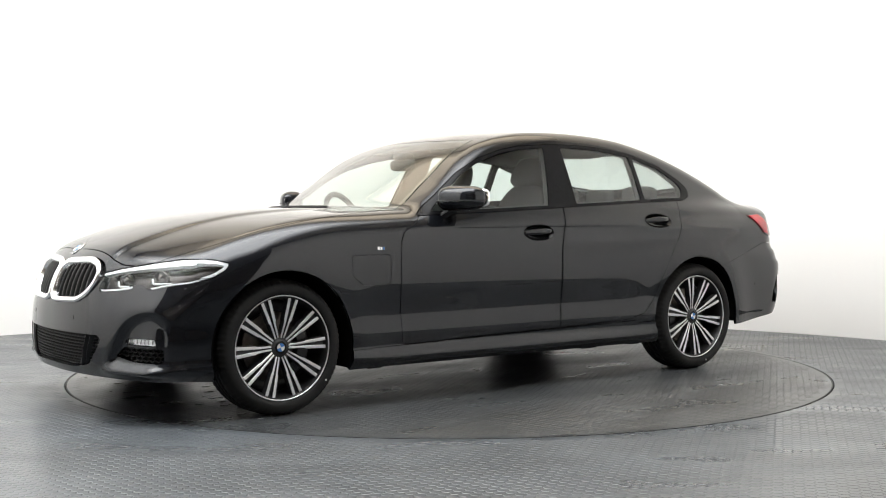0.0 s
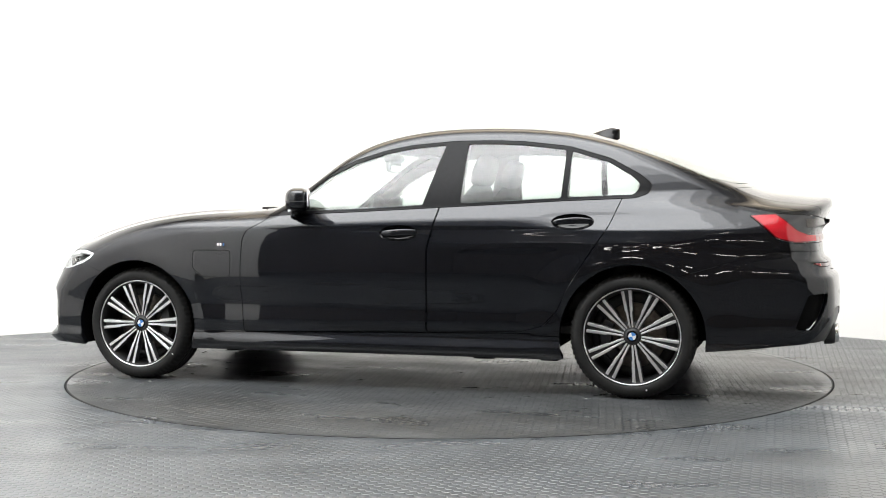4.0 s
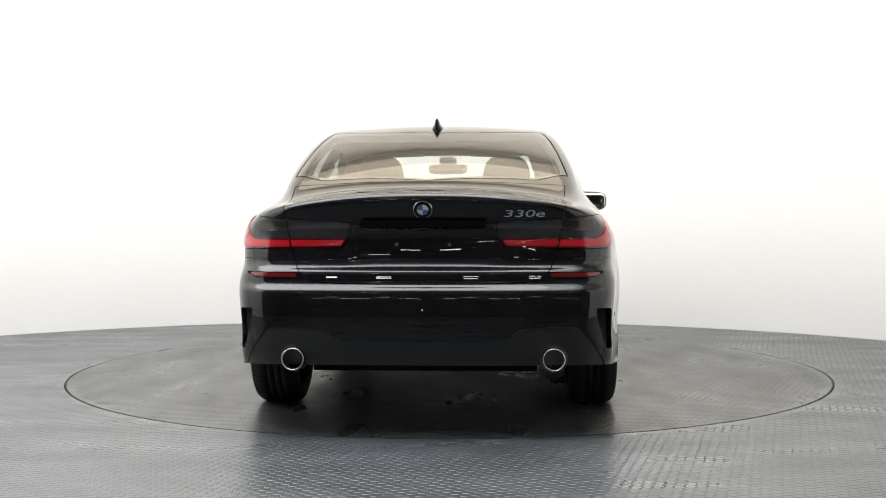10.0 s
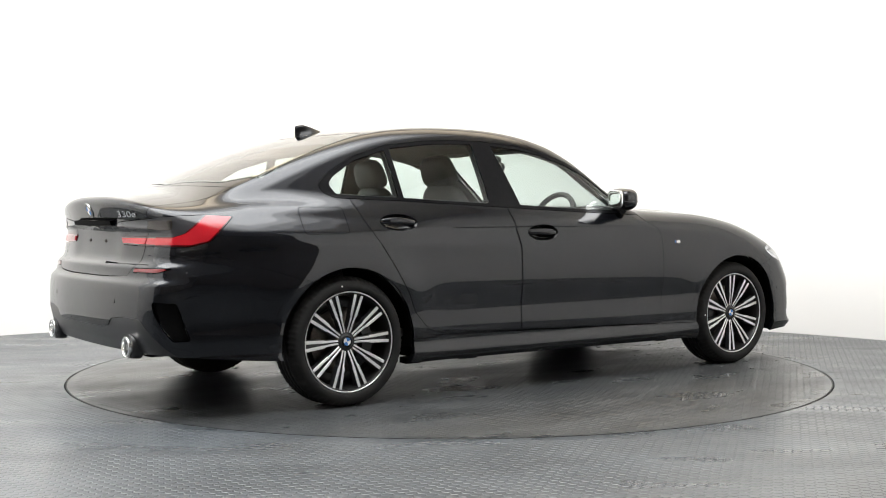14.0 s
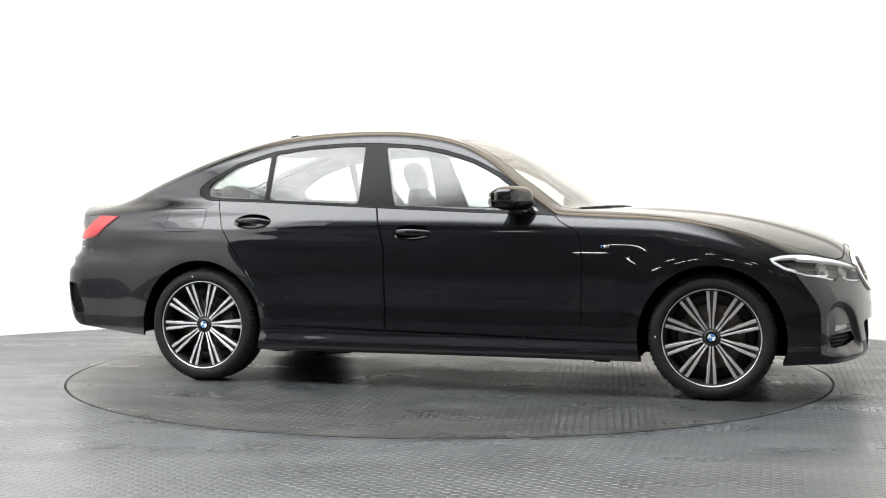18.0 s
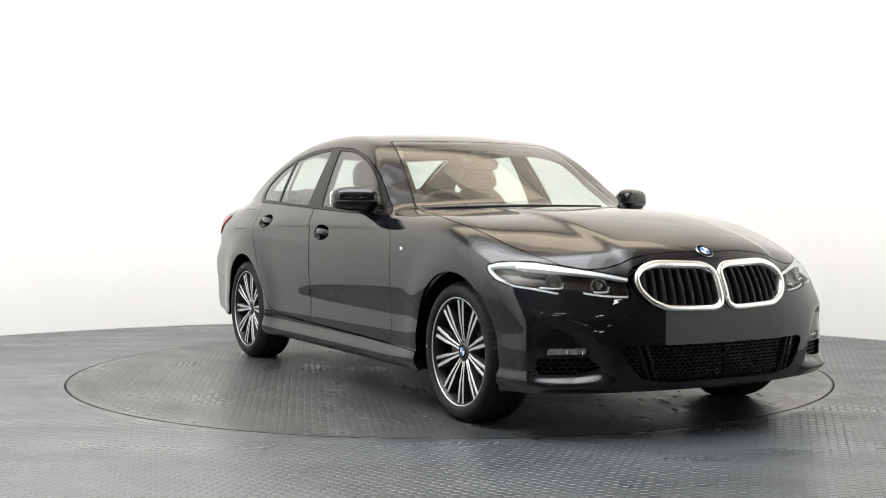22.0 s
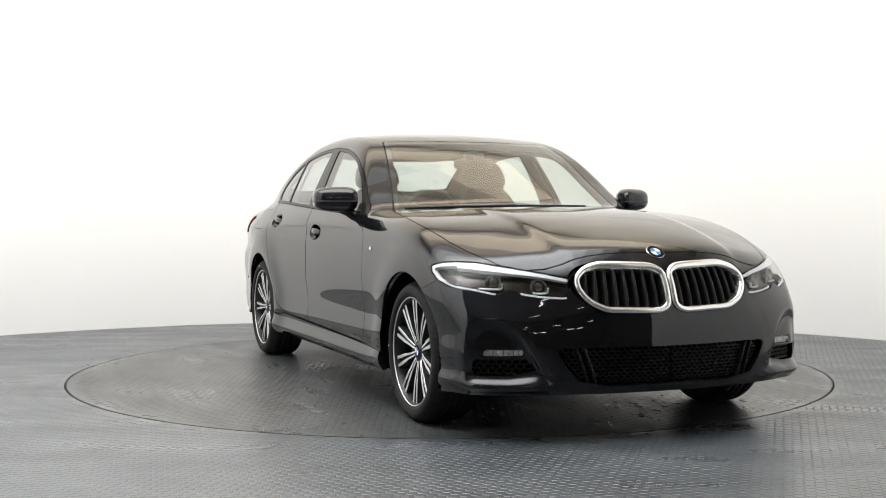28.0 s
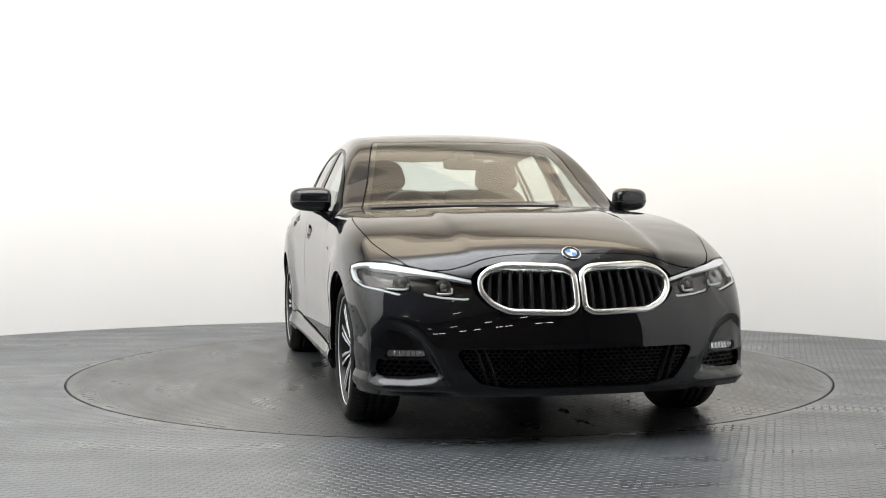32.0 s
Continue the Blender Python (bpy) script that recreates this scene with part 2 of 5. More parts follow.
# ---- the studio ----
def studio():
    # floor sheet with a round hole for the turntable
    verts, faces, n = [], [], 160
    rings = [TABLE_R + 0.011, 2.6, 3.2, 4.2, 5.6, 8.0, 14.0]
    for r in rings:
        for k in range(n):
            q = 2 * math.pi * k / n
            verts.append((r * math.cos(q), r * math.sin(q), 0.0))
    base = len(verts)
    for k in range(n):
        q = 2 * math.pi * k / n
        verts.append(((TABLE_R + 0.011) * math.cos(q), (TABLE_R + 0.011) * math.sin(q), -0.06))
    for i in range(len(rings) - 1):
        for k in range(n):
            a, b = i * n, (i + 1) * n
            faces.append((a + k, b + k, b + (k + 1) % n, a + (k + 1) % n))
    for k in range(n):
        faces.append((k, (k + 1) % n, base + (k + 1) % n, base + k))
    fl = mesh_part("floor", verts, faces, M_FLOOR, smooth=False)
    tagged(fl, "worn grey studded rubber floor of a photo studio", "floor", kind="structure")
    def seen(x, y):
        r = np.hypot(x, y)
        return (r > TABLE_R + 0.05) & (np.hypot(x - WALL_X, y - WALL_Y) < WALL_R - 0.04) & (np.abs(x) < 0.30 + 0.42 * (y + 7.2)) & (y > -4.6)

    v, f = hex_studs(0.042, 14, seen)
    studs = mesh_part("floor_studs", v, f, M_FLOOR, fl, smooth=False)
    tagged(studs, "grey hexagonal anti-slip studs", kind="stuff")
    # curved wall, open towards the dark hall behind the camera
    verts, faces, cols, th = [], [], 120, 0.12
    a0, a1 = math.radians(-38), math.radians(218)
    for k in range(cols + 1):
        q = a0 + (a1 - a0) * k / cols
        ring = [(WALL_R, 0.0), (WALL_R, WALL_TOP), (WALL_R + th, WALL_TOP), (WALL_R + th, 0.0)]
        for r, z in ring:
            verts.append((WALL_X + r * math.cos(q), WALL_Y + r * math.sin(q), z))
    n = len(ring)
    for k in range(cols):
        for i in range(n - 1):
            a, b = n * k + i, n * k + n + i
            faces.append((a, a + 1, b + 1, b))
    w = mesh_part("wall_round", verts, faces, M_WALL)
    tagged(w, "curved seamless white studio wall meeting the grey floor", "wall", kind="structure")
    bm = bmesh.new()
    box(bm, 0, -4.0, CEILING + 0.06, 16.4, 20.4, 0.1)
    tagged(part("ceiling", bm, M_CEILING, smooth=False), "plain cream brown hall ceiling", "ceiling", kind="structure")
    # the hall behind the camera
    for nm, x, y, sx, sy in (("wall_hall_back", 0, -14.0, 16.4, 0.2), ("wall_hall_left", -8.1, -6, 0.2, 16), ("wall_hall_right", 8.1, -6, 0.2, 16), ("wall_hall_far", 0, 6.1, 16.4, 0.2)):
        bm = bmesh.new()
        box(bm, x, y, CEILING / 2, sx, sy, CEILING)
        tagged(part(nm, bm, M_HALL, smooth=False), "dull brown wall of the hall behind the studio", "wall", kind="structure")


studio()


def turntable():
    ob = empty("turntable")
    tagged(ob, "round grey studded turntable flush with the floor", "turntable")
    verts, faces, n = [(0, 0, 0)], [], 160
    for r, z in ((1.0, 0.0), (TABLE_R, 0.0), (TABLE_R, -0.05)):
        for k in range(n):
            q = 2 * math.pi * k / n
            verts.append((r * math.cos(q), r * math.sin(q), z))
    for k in range(n):
        faces.append((0, 1 + k, 1 + (k + 1) % n))
        for i in range(2):
            a, b = 1 + i * n, 1 + (i + 1) * n
            faces.append((a + k, b + k, b + (k + 1) % n, a + (k + 1) % n))
    mesh_part("deck", verts, faces, M_TABLE, ob, smooth=False)
    v, f = hex_studs(0.042, -22, lambda x, y: np.hypot(x, y) < TABLE_R - 0.05, 0.0012)
    tagged(mesh_part("deck_studs", v, f, M_TABLE, ob, smooth=False), "grey hexagonal anti-slip studs", kind="stuff")
    verts, faces = [], []
    for k in range(n):
        q = 2 * math.pi * k / n
        for r, z in ((TABLE_R - 0.004, 0.0008), (TABLE_R + 0.0035, 0.0008), (TABLE_R + 0.0035, -0.03)):
            verts.append((r * math.cos(q), r * math.sin(q), z))
    for k in range(n):
        for i in range(2):
            p, q = 3 * k + i, 3 * ((k + 1) % n) + i
            faces.append((p, p + 1, q + 1, q))
    mesh_part("edge_ring", verts, faces, M_DARK, ob, "thin dark edge of the turntable", smooth=False)
    # flakes of dried dirt shed by the tyres
    rnd = random.Random(5)
    verts, faces = [], []
    for _ in range(70):
        wx, wy = rnd.choice(((1.45, 0.80), (1.45, -0.80), (1.55, 0.3), (1.5, -0.4), (-1.2, 0.8), (-1.25, -0.85)))
        x, y = wx + CAR_X + rnd.gauss(0, 0.20), wy + rnd.gauss(0, 0.16)
        size, turn, base, m = rnd.uniform(0.008, 0.035), rnd.uniform(0, 6.3), len(verts), 7
        for z in (0.0014, 0.0050):
            for k in range(m):
                a = turn + 2 * math.pi * k / m
                r = size * rnd.uniform(0.5, 1.0)
                verts.append((x + r * math.cos(a), y + 0.5 * r * math.sin(a), z))
        faces.append(tuple(range(base + m, base + 2 * m)))
        for k in range(m):
            faces.append((base + k, base + (k + 1) % m, base + m + (k + 1) % m, base + m + k))
    tagged(mesh_part("dirt_flake", verts, faces, M_TABLE, ob, smooth=False), "scattered flakes of dried dirt", kind="stuff")
    return ob


TABLE = turntable()


def hall_lamp():
    """A slim wall lamp of the dark hall behind the camera."""
    ob = empty("hall_lamp")
    tagged(ob, "slim glowing lamp on the dark hall wall", "wall lamp", group="hall wall lamps")
    bm = bmesh.new()
    box(bm, 0, 0, 0.03, 0.66, 0.16, 0.06, bevel=0.01)
    part("lamp_body", bm, M_DARK, ob)
    bm = bmesh.new()
    box(bm, 0, 0, -0.006, 0.58, 0.07, 0.012, bevel=0.003)
    part("lamp_tube", bm, M_TUBE, ob, "white glowing tube cover")
    return ob


HALL_LAMP = hall_lamp()
HALL_LAMP.matrix_basis = pose(-5.6, -13.842, 2.15, 90, 0, 0)
for x, z in ((-4.1, 2.15), (-3.4, 2.15), (-1.7, 2.15), (-0.6, 2.15), (1.2, 2.15), (2.0, 2.15), (4.4, 2.15), (5.3, 2.15),
             (-5.0, 3.3), (-2.6, 3.3), (0.2, 3.3), (3.1, 3.3), (6.2, 3.3)):
    copy_thing(HALL_LAMP, pose(x, -13.842, z, 90, 0, 0))
for x, y in [(a, b) for a in (-4.6, -1.4, 1.7, 4.9) for b in (-9.0, -11.2)]:
    copy_thing(HALL_LAMP, pose(x + 0.08 * y, y, CEILING - 0.054))


# ---- the car's surface: x ahead, y to its left, z up; smooth fields whose zero is the skin ----
def smooth_table(points, sigma, lo=-3.2, hi=3.2):
    """A curve through points, rounded over sigma metres."""
    xs = np.arange(lo, hi, 0.002)
    pts = sorted(points)
    ys = np.interp(xs, [p[0] for p in pts], [p[1] for p in pts])
    k = np.arange(-int(3 * sigma / 0.002), int(3 * sigma / 0.002) + 1) * 0.002
    g = np.exp(-k * k / (2 * sigma * sigma))
    pad = len(k) // 2
    ys = np.convolve(np.pad(ys, pad, mode="edge"), g / g.sum(), mode="valid")
    return xs, ys


def curve(points, sigma=0.05):
    xs, ys = smooth_table(points, sigma)
    return lambda v: np.interp(v, xs, ys)


def smax(a, b, k):
    h = np.maximum(0.0, 1.0 - np.abs(a - b) / k)
    return np.maximum(a, b) + k * 0.25 * h * h


def smin(a, b, k):
    return -smax(-a, -b, k)


# widest half width along the car
PLAN = curve([(-2.6, 0.76), (-2.3, 0.808), (-2.05, 0.850), (-1.8, 0.884), (-1.4255, 0.902), (-1.0, 0.896), (-0.5, 0.890), (0.0, 0.889), (0.5, 0.891),
              (1.0, 0.900), (1.4255, 0.908), (1.75, 0.894), (2.0, 0.866), (2.3, 0.825)], 0.12)
# how far the side stands in from that, by height
SIDE = curve([(0.0, 0.09), (0.17, 0.044), (0.22, 0.014), (0.245, 0.004), (0.264, 0.005), (0.284, 0.0175), (0.310, 0.0160), (0.345, 0.0118), (0.38, 0.0118), (0.42, 0.0135), (0.455, 0.0142), (0.50, 0.0100), (0.56, 0.0036), (0.60, 0.0005), (0.64, 0.0), (0.70, 0.0015), (0.76, 0.0050), (0.80, 0.0085), (0.85, 0.0150), (0.88, 0.0210), (0.92, 0.0330), (0.965, 0.0560), (1.05, 0.13), (1.3, 0.30)], 0.013)
# height of bonnet, belt and boot on the middle line, and its fall at the edge
TOP = curve([(-2.7, 1.04), (-2.45, 1.045), (-2.33, 1.049), (-2.12, 1.075), (-1.9, 1.105), (-1.7, 1.12), (-1.4, 1.115), (-0.8, 1.085), (0.0, 1.045), (0.6, 1.010), (0.88, 0.992), (1.155, 0.980),
             (1.325, 0.969), (1.5, 0.952), (1.66, 0.927), (1.83, 0.888), (2.0, 0.835), (2.12, 0.775), (2.2, 0.715), (2.3, 0.62)], 0.045)
FALL = curve([(-2.6, 0.10), (-2.2, 0.11), (-1.9, 0.10), (-1.4, 0.06), (-0.5, 0.05), (0.5, 0.035), (1.0, 0.03), (1.2, 0.033), (1.46, 0.058), (1.65, 0.09), (1.8, 0.122), (2.0, 0.15), (2.3, 0.16)], 0.07)
# nose and tail on the middle line by height
NOSE = curve([(0.0, 2.12), (0.17, 2.20), (0.235, 2.247), (0.29, 2.252), (0.35, 2.252), (0.42, 2.251), (0.50, 2.246), (0.56, 2.238), (0.62, 2.222), (0.68, 2.208), (0.76, 2.188), (0.9, 2.165), (1.1, 2.14)], 0.022)
TAIL = curve([(0.0, -2.30), (0.25, -2.395), (0.32, -2.438), (0.36, -2.456), (0.415, -2.471), (0.45, -2.475), (0.52, -2.476), (0.60, -2.472), (0.632, -2.466), (0.652, -2.440), (0.665, -2.434), (0.710, -2.428), (0.728, -2.402), (0.75, -2.392), (0.85, -2.386), (0.93, -2.400), (1.0, -2.432), (1.05, -2.446), (1.12, -2.446)], 0.007)
ROOF = curve([(1.3, 0.70), (0.81, 0.970), (0.659, 1.073), (0.47, 1.193), (0.297, 1.303), (0.125, 1.378), (-0.048, 1.420), (-0.221, 1.444), (-0.394, 1.455), (-0.568, 1.457), (-0.742, 1.453), (-0.917, 1.443), (-1.092, 1.424), (-1.268, 1.389), (-1.444, 1.338), (-1.62, 1.278), (-1.798, 1.207), (-1.975, 1.131), (-2.15, 1.04), (-2.5, 0.85)], 0.05)
CABIN = curve([(-2.4, 0.60), (-2.0, 0.68), (-1.75, 0.74), (-1.4, 0.787), (-1.0, 0.812), (-0.5, 0.822), (0.0, 0.822), (0.4, 0.812), (0.7, 0.80), (1.0, 0.77)], 0.12)


def gauss(v, s):
    return np.exp(-(v / s) ** 2)


def skin(x, y, z):
    """Below zero inside the car's body, above it outside."""
    y = np.abs(y)
    half = PLAN(x) - SIDE(z)
    # wheel flares, shoulder crease and the scoop over the sill
    rf, rr = np.hypot(x - 1.4255, z - 0.32), np.hypot(x + 1.4255, z - 0.32)
    half = half + 0.010 * gauss(rf - 0.40, 0.11) + 0.018 * gauss(rr - 0.40, 0.13)
    # shoulder crease that grows towards the tail
    rise = 1.0 / (1.0 + np.exp(np.clip((x + 0.45) / 0.22, -40, 40))) / (1.0 + np.exp(np.clip((-2.0 - x) / 0.06, -40, 40)))
    half = half + 0.0065 * rise * gauss(z - 0.805 - 0.03 * (-1.2 - x), 0.040)
    # undercut below the doors, fading towards the rear, and the sill that stands out under it
    door = 1.0 / (1.0 + np.exp(np.clip((np.abs(x + 0.02) - 0.98) / 0.07, -40, 40)))
    half = half - np.interp(x, [-0.95, -0.5, 0.2, 0.9], [0.0, 0.001, 0.003, 0.004]) * door * gauss(z - 0.455, 0.075)
    half = half + 0.013 * door * gauss(z - 0.225, 0.030)
    haunch = 1.0 / (1.0 + np.exp(np.clip((np.abs(x + 1.50) - 0.55) / 0.09, -40, 40)))
    half = half - 0.017 * haunch * gauss(z - 0.945, 0.048) + 0.004 * haunch * gauss(z - 0.865, 0.022)
    # rear bumper stands proud of the wing above it
    tail = 1 / (1 + np.exp(np.clip((x + 2.02) / 0.10, -40, 40)))
    half = half + tail * (0.013 / (1 + np.exp(np.clip((z - 0.69) / 0.014, -40, 40))) - 0.007 * gauss(z - 0.745, 0.045))
    side = y - half
    ridge = 0.011 / (1 + np.exp(np.clip((y - 0.425) / 0.012, -40, 40))) / (1 + np.exp(np.clip((1.0 - x) / 0.08, -40, 40)))
    top = z - (TOP(x) - FALL(x) * (y / 0.8) ** 2.4 + ridge)
    front = (x - (NOSE(z) - (0.33 + 0.10 / (1 + np.exp(np.clip((0.55 - z) / 0.04, -40, 40)))) * y ** 2.3)) * 0.93
    # fog lamp recess and number plate recess
    turn = np.arctan2(y, x - 1.45)
    edge = smin(smin(1.000 - turn, 0.500 - z, 0.10), (turn - 0.672 - 0.58 * (z - 0.27)) * 0.8, 0.10)
    lower = z - 0.262 - 0.15 * np.clip(0.82 - turn, 0, 1)
    front = front + 0.030 / (1 + np.exp(np.clip(-edge / 0.009, -40, 40))) / (1 + np.exp(np.clip(-lower / 0.009, -40, 40)))
    front = front - 0.018 * gauss(z - 0.236, 0.023) * np.exp(-(((turn - 0.83) / 0.20) ** 6))
    rear = ((TAIL(z) + (0.14 + 0.05 / (1 + np.exp(np.clip((0.83 - z) / 0.025, -40, 40)))) * y ** 2.4) - x) * 0.95
    rear = rear + 0.010 * np.exp(-(((y / 0.31) ** 6 + ((z - 0.825) / 0.085) ** 4)))
    low = smax(side, front, 0.09)
    low = smax(low, rear, 0.15)
    low = smax(low, top, np.interp(x, [-2.3, -1.95], [0.05, 0.11]))
    bend = np.where(x > -0.4, 0.24 * np.clip((x + 0.4) / 0.8, 0, 1), 0.16 * np.clip((-0.4 - x) / 0.8, 0, 1) * -1.0)
    cab_top = (z - (ROOF(x + bend * y * y) - 0.082 * y * y)) * 0.88
    cab_side = (y - (CABIN(x) - 0.395 * (z - 1.0) - 0.26 * np.clip(z - 1.0, 0, 1) ** 2)) * 0.92
    cab = np.maximum(smax(cab_top, cab_side, 0.055), 0.90 - z)
    return smin(low, cab, 0.035)


def skin_normal(p):
    h = 0.0025
    x, y, z = p[:, 0], p[:, 1], p[:, 2]
    g = np.stack([skin(x + h, y, z) - skin(x - h, y, z), skin(x, y + h, z) - skin(x, y - h, z), skin(x, y, z + h) - skin(x, y, z - h)], 1)
    g[np.abs(y) < 1e-6, 1] = 0
    return g / np.maximum(np.linalg.norm(g, axis=1), 1e-9)[:, None]


def cast(o, d, far=1.7, field=skin):
    """Where rays from inside leave the skin."""
    a, b = np.full(len(o), 0.02), np.full(len(o), far)
    for _ in range(24):
        m = 0.5 * (a + b)
        p = o + d * m[:, None]
        out = field(p[:, 0], p[:, 1], p[:, 2]) > 0
        b, a = np.where(out, m, b), np.where(out, a, m)
    return o + d * (0.5 * (a + b))[:, None]


def half_skin(cols, rows, field=skin, ends=(-1.9, 1.72)):
    """The left half of the body's skin as points and triangles."""
    beta = np.radians(np.linspace(-90, 90, rows))
    xs = np.linspace(ends[0], ends[1], cols)
    fan = np.radians(np.linspace(0, 90, max(12, int(cols / 2.7))))
    st = [(ends[0], -a) for a in fan[:0:-1]] + [(x, 0.0) for x in xs] + [(ends[1], a) for a in fan[1:]]
    zc = 0.55
    o = np.array([(x, 0.0, zc) for x, a in st])
    a = np.array([a for x, a in st])
    d = np.stack([np.sin(a)[:, None] + 0 * beta[None], np.cos(a)[:, None] * np.cos(beta)[None], np.cos(a)[:, None] * np.sin(beta)[None]], 2)
    n = len(st)
    p = cast(np.repeat(o, rows, 0), d.reshape(-1, 3), field=field)
    p[rows - 1::rows, 1], p[0::rows, 1] = 0, 0
    p[:rows, 1], p[-rows:, 1] = 0, 0
    i = np.arange(n - 1)[:, None] * rows + np.arange(rows - 1)[None]
    i = i.ravel()
    quads = np.stack([i, i + 1, i + 1 + rows, i + rows], 1)
    tris = np.concatenate([quads[:, [0, 1, 2]], quads[:, [0, 2, 3]]])
    return p, tris


def clip(mesh, g):
    """The part of a triangle mesh where g (a value per point) is above zero."""
    p, t = mesh
    s = g > 0
    k = s[t].sum(1)
    keep = t[k == 3]
    extra, index, verts = [], {}, []

    def cut(i, j):
        key = (i, j) if i < j else (j, i)
        if key not in index:
            f = g[i] / (g[i] - g[j])
            f = min(max(f, 0.0), 1.0)
            index[key] = len(p) + len(verts)
            verts.append(p[i] + (p[j] - p[i]) * f)
        return index[key]

    for a, b, c in t[(k == 1) | (k == 2)]:
        ring, tri = [], (a, b, c)
        for q in range(3):
            i, j = tri[q], tri[(q + 1) % 3]
            if s[i]:
                ring.append(i)
            if s[i] != s[j]:
                ring.append(cut(i, j))
        for q in range(1, len(ring) - 1):
            extra.append((ring[0], ring[q], ring[q + 1]))
    allp = np.concatenate([p, np.array(verts).reshape(-1, 3)]) if verts else p
    allt = np.concatenate([keep, np.array(extra).reshape(-1, 3)]).astype(int) if extra else keep
    used = np.unique(allt)
    remap = np.full(len(allp), -1)
    remap[used] = np.arange(len(used))
    return allp[used], remap[allt]


def outline(points, soft=0.012, closed=True):
    """A closed line through corner points, its corners rounded."""
    pts = np.array(points, float)
    nxt = np.roll(pts, -1, 0)
    out = []
    for a, b in zip(pts, nxt):
        n = max(2, int(np.linalg.norm(b - a) / 0.006))
        out += [a + (b - a) * k / n for k in range(n)]
    out = np.array(out)
    w = int(3 * soft / 0.006) + 1
    k = np.exp(-0.5 * (np.arange(-w, w + 1) * 0.006 / soft) ** 2)
    k /= k.sum()
    return np.stack([np.convolve(np.concatenate([out[-w:, i], out[:, i], out[:w, i]]), k, mode="valid") for i in (0, 1)], 1)


def inside(loop, u, v):
    """Signed distance to a closed line: above zero inside it."""
    n = len(u)
    best, odd = np.full(n, 9.0), np.zeros(n, bool)
    lo, hi = loop.min(0) - 0.15, loop.max(0) + 0.15
    near = np.where((u > lo[0]) & (u < hi[0]) & (v > lo[1]) & (v < hi[1]))[0]
    uu, vv = u[near], v[near]
    bb, oo = best[near], odd[near]
    for (ax, ay), (bx, by) in zip(loop, np.roll(loop, -1, 0)):
        dx, dy = bx - ax, by - ay
        l2 = dx * dx + dy * dy + 1e-15
        f = np.clip(((uu - ax) * dx + (vv - ay) * dy) / l2, 0, 1)
        bb = np.minimum(bb, (uu - ax - f * dx) ** 2 + (vv - ay - f * dy) ** 2)
        if ay != by:
            oo ^= ((ay > vv) != (by > vv)) & (uu < dx * (vv - ay) / (by - ay) + ax)
    best[near], odd[near] = bb, oo
    return np.where(odd, 1, -1) * np.sqrt(best)


def rim_edges(tris):
    e = np.concatenate([tris[:, [0, 1]], tris[:, [1, 2]], tris[:, [2, 0]]])
    key = np.sort(e, 1)
    _, first, count = np.unique(key, axis=0, return_index=True, return_counts=True)
    return e[first[count == 1]]


def face_normals(p, t):
    """Smooth normals of a triangle mesh."""
    f = np.cross(p[t[:, 1]] - p[t[:, 0]], p[t[:, 2]] - p[t[:, 0]])
    n = np.zeros_like(p)
    for k in range(3):
        np.add.at(n, t[:, k], f)
    n /= np.maximum(np.linalg.norm(n, axis=1), 1e-12)[:, None]
    return n


def shell(name, mesh, mat, parent, both=False, side=1, depth=0.014, label="", normals=skin_normal, lift=0.0):
    """A panel of the skin with its edges turned in; both: mirrored over the middle line into one piece."""
    p, t = mesh
    if not len(t):
        return None
    n = normals(p)
    p = p + n * (lift[:, None] if isinstance(lift, np.ndarray) else lift)
    if isinstance(lift, np.ndarray):
        n = face_normals(p, t)
    edge = rim_edges(t)
    edge = edge[~((np.abs(p[edge[:, 0], 1]) < 1e-5) & (np.abs(p[edge[:, 1], 1]) < 1e-5))]
    a = np.concatenate([p[edge[:, 0]], p[edge[:, 1]], p[edge[:, 1]] - n[edge[:, 1]] * depth, p[edge[:, 0]] - n[edge[:, 0]] * depth])
    m = len(edge)
    d = p[edge[:, 1]] - p[edge[:, 0]]
    out = np.cross(d, (n[edge[:, 0]] + n[edge[:, 1]]) * 0.5)
    out /= np.maximum(np.linalg.norm(out, axis=1), 1e-9)[:, None]
    i = np.arange(m) + len(p)
    tf = np.concatenate([np.stack([i + m, i, i + 3 * m], 1), np.stack([i + m, i + 3 * m, i + 2 * m], 1)])
    P, N, T = np.concatenate([p, a]), np.concatenate([n, out, out, out, out]), np.concatenate([t, tf])
    flip = np.array([1, -1, 1])
    if both:
        T = np.concatenate([T, T[:, ::-1] + len(P)])
        P, N = np.concatenate([P, P * flip]), np.concatenate([N, N * flip])
    elif side < 0:
        P, N, T = P * flip, N * flip, T[:, ::-1]
    return mesh_part(name, P, T, mat, parent, label, normals=N)


GAP = 0.0018


def split(mesh, g, gap=GAP):
    """Cuts a panel out along g = 0: the piece inside and the rest."""
    return clip(mesh, g - gap), clip(mesh, -g - gap)


DLO = outline([(0.63, 0.945), (0.47, 1.052), (0.288, 1.183), (0.132, 1.260), (-0.025, 1.308), (-0.181, 1.338), (-0.433, 1.358), (-0.653, 1.357), (-0.812, 1.349), (-1.065, 1.318),
               (-1.288, 1.250), (-1.448, 1.162), (-1.515, 1.107), (-1.497, 1.06), (-1.433, 1.036), (-1.05, 1.022), (-0.4, 0.990), (0.13, 0.965), (0.35, 0.957)], 0.014)
FRONT_GLASS = outline([(0.53, 0.972), (0.288, 1.160), (0.132, 1.238), (-0.025, 1.288), (-0.181, 1.318), (-0.378, 1.336), (-0.283, 1.003), (0.13, 0.984)], 0.008)
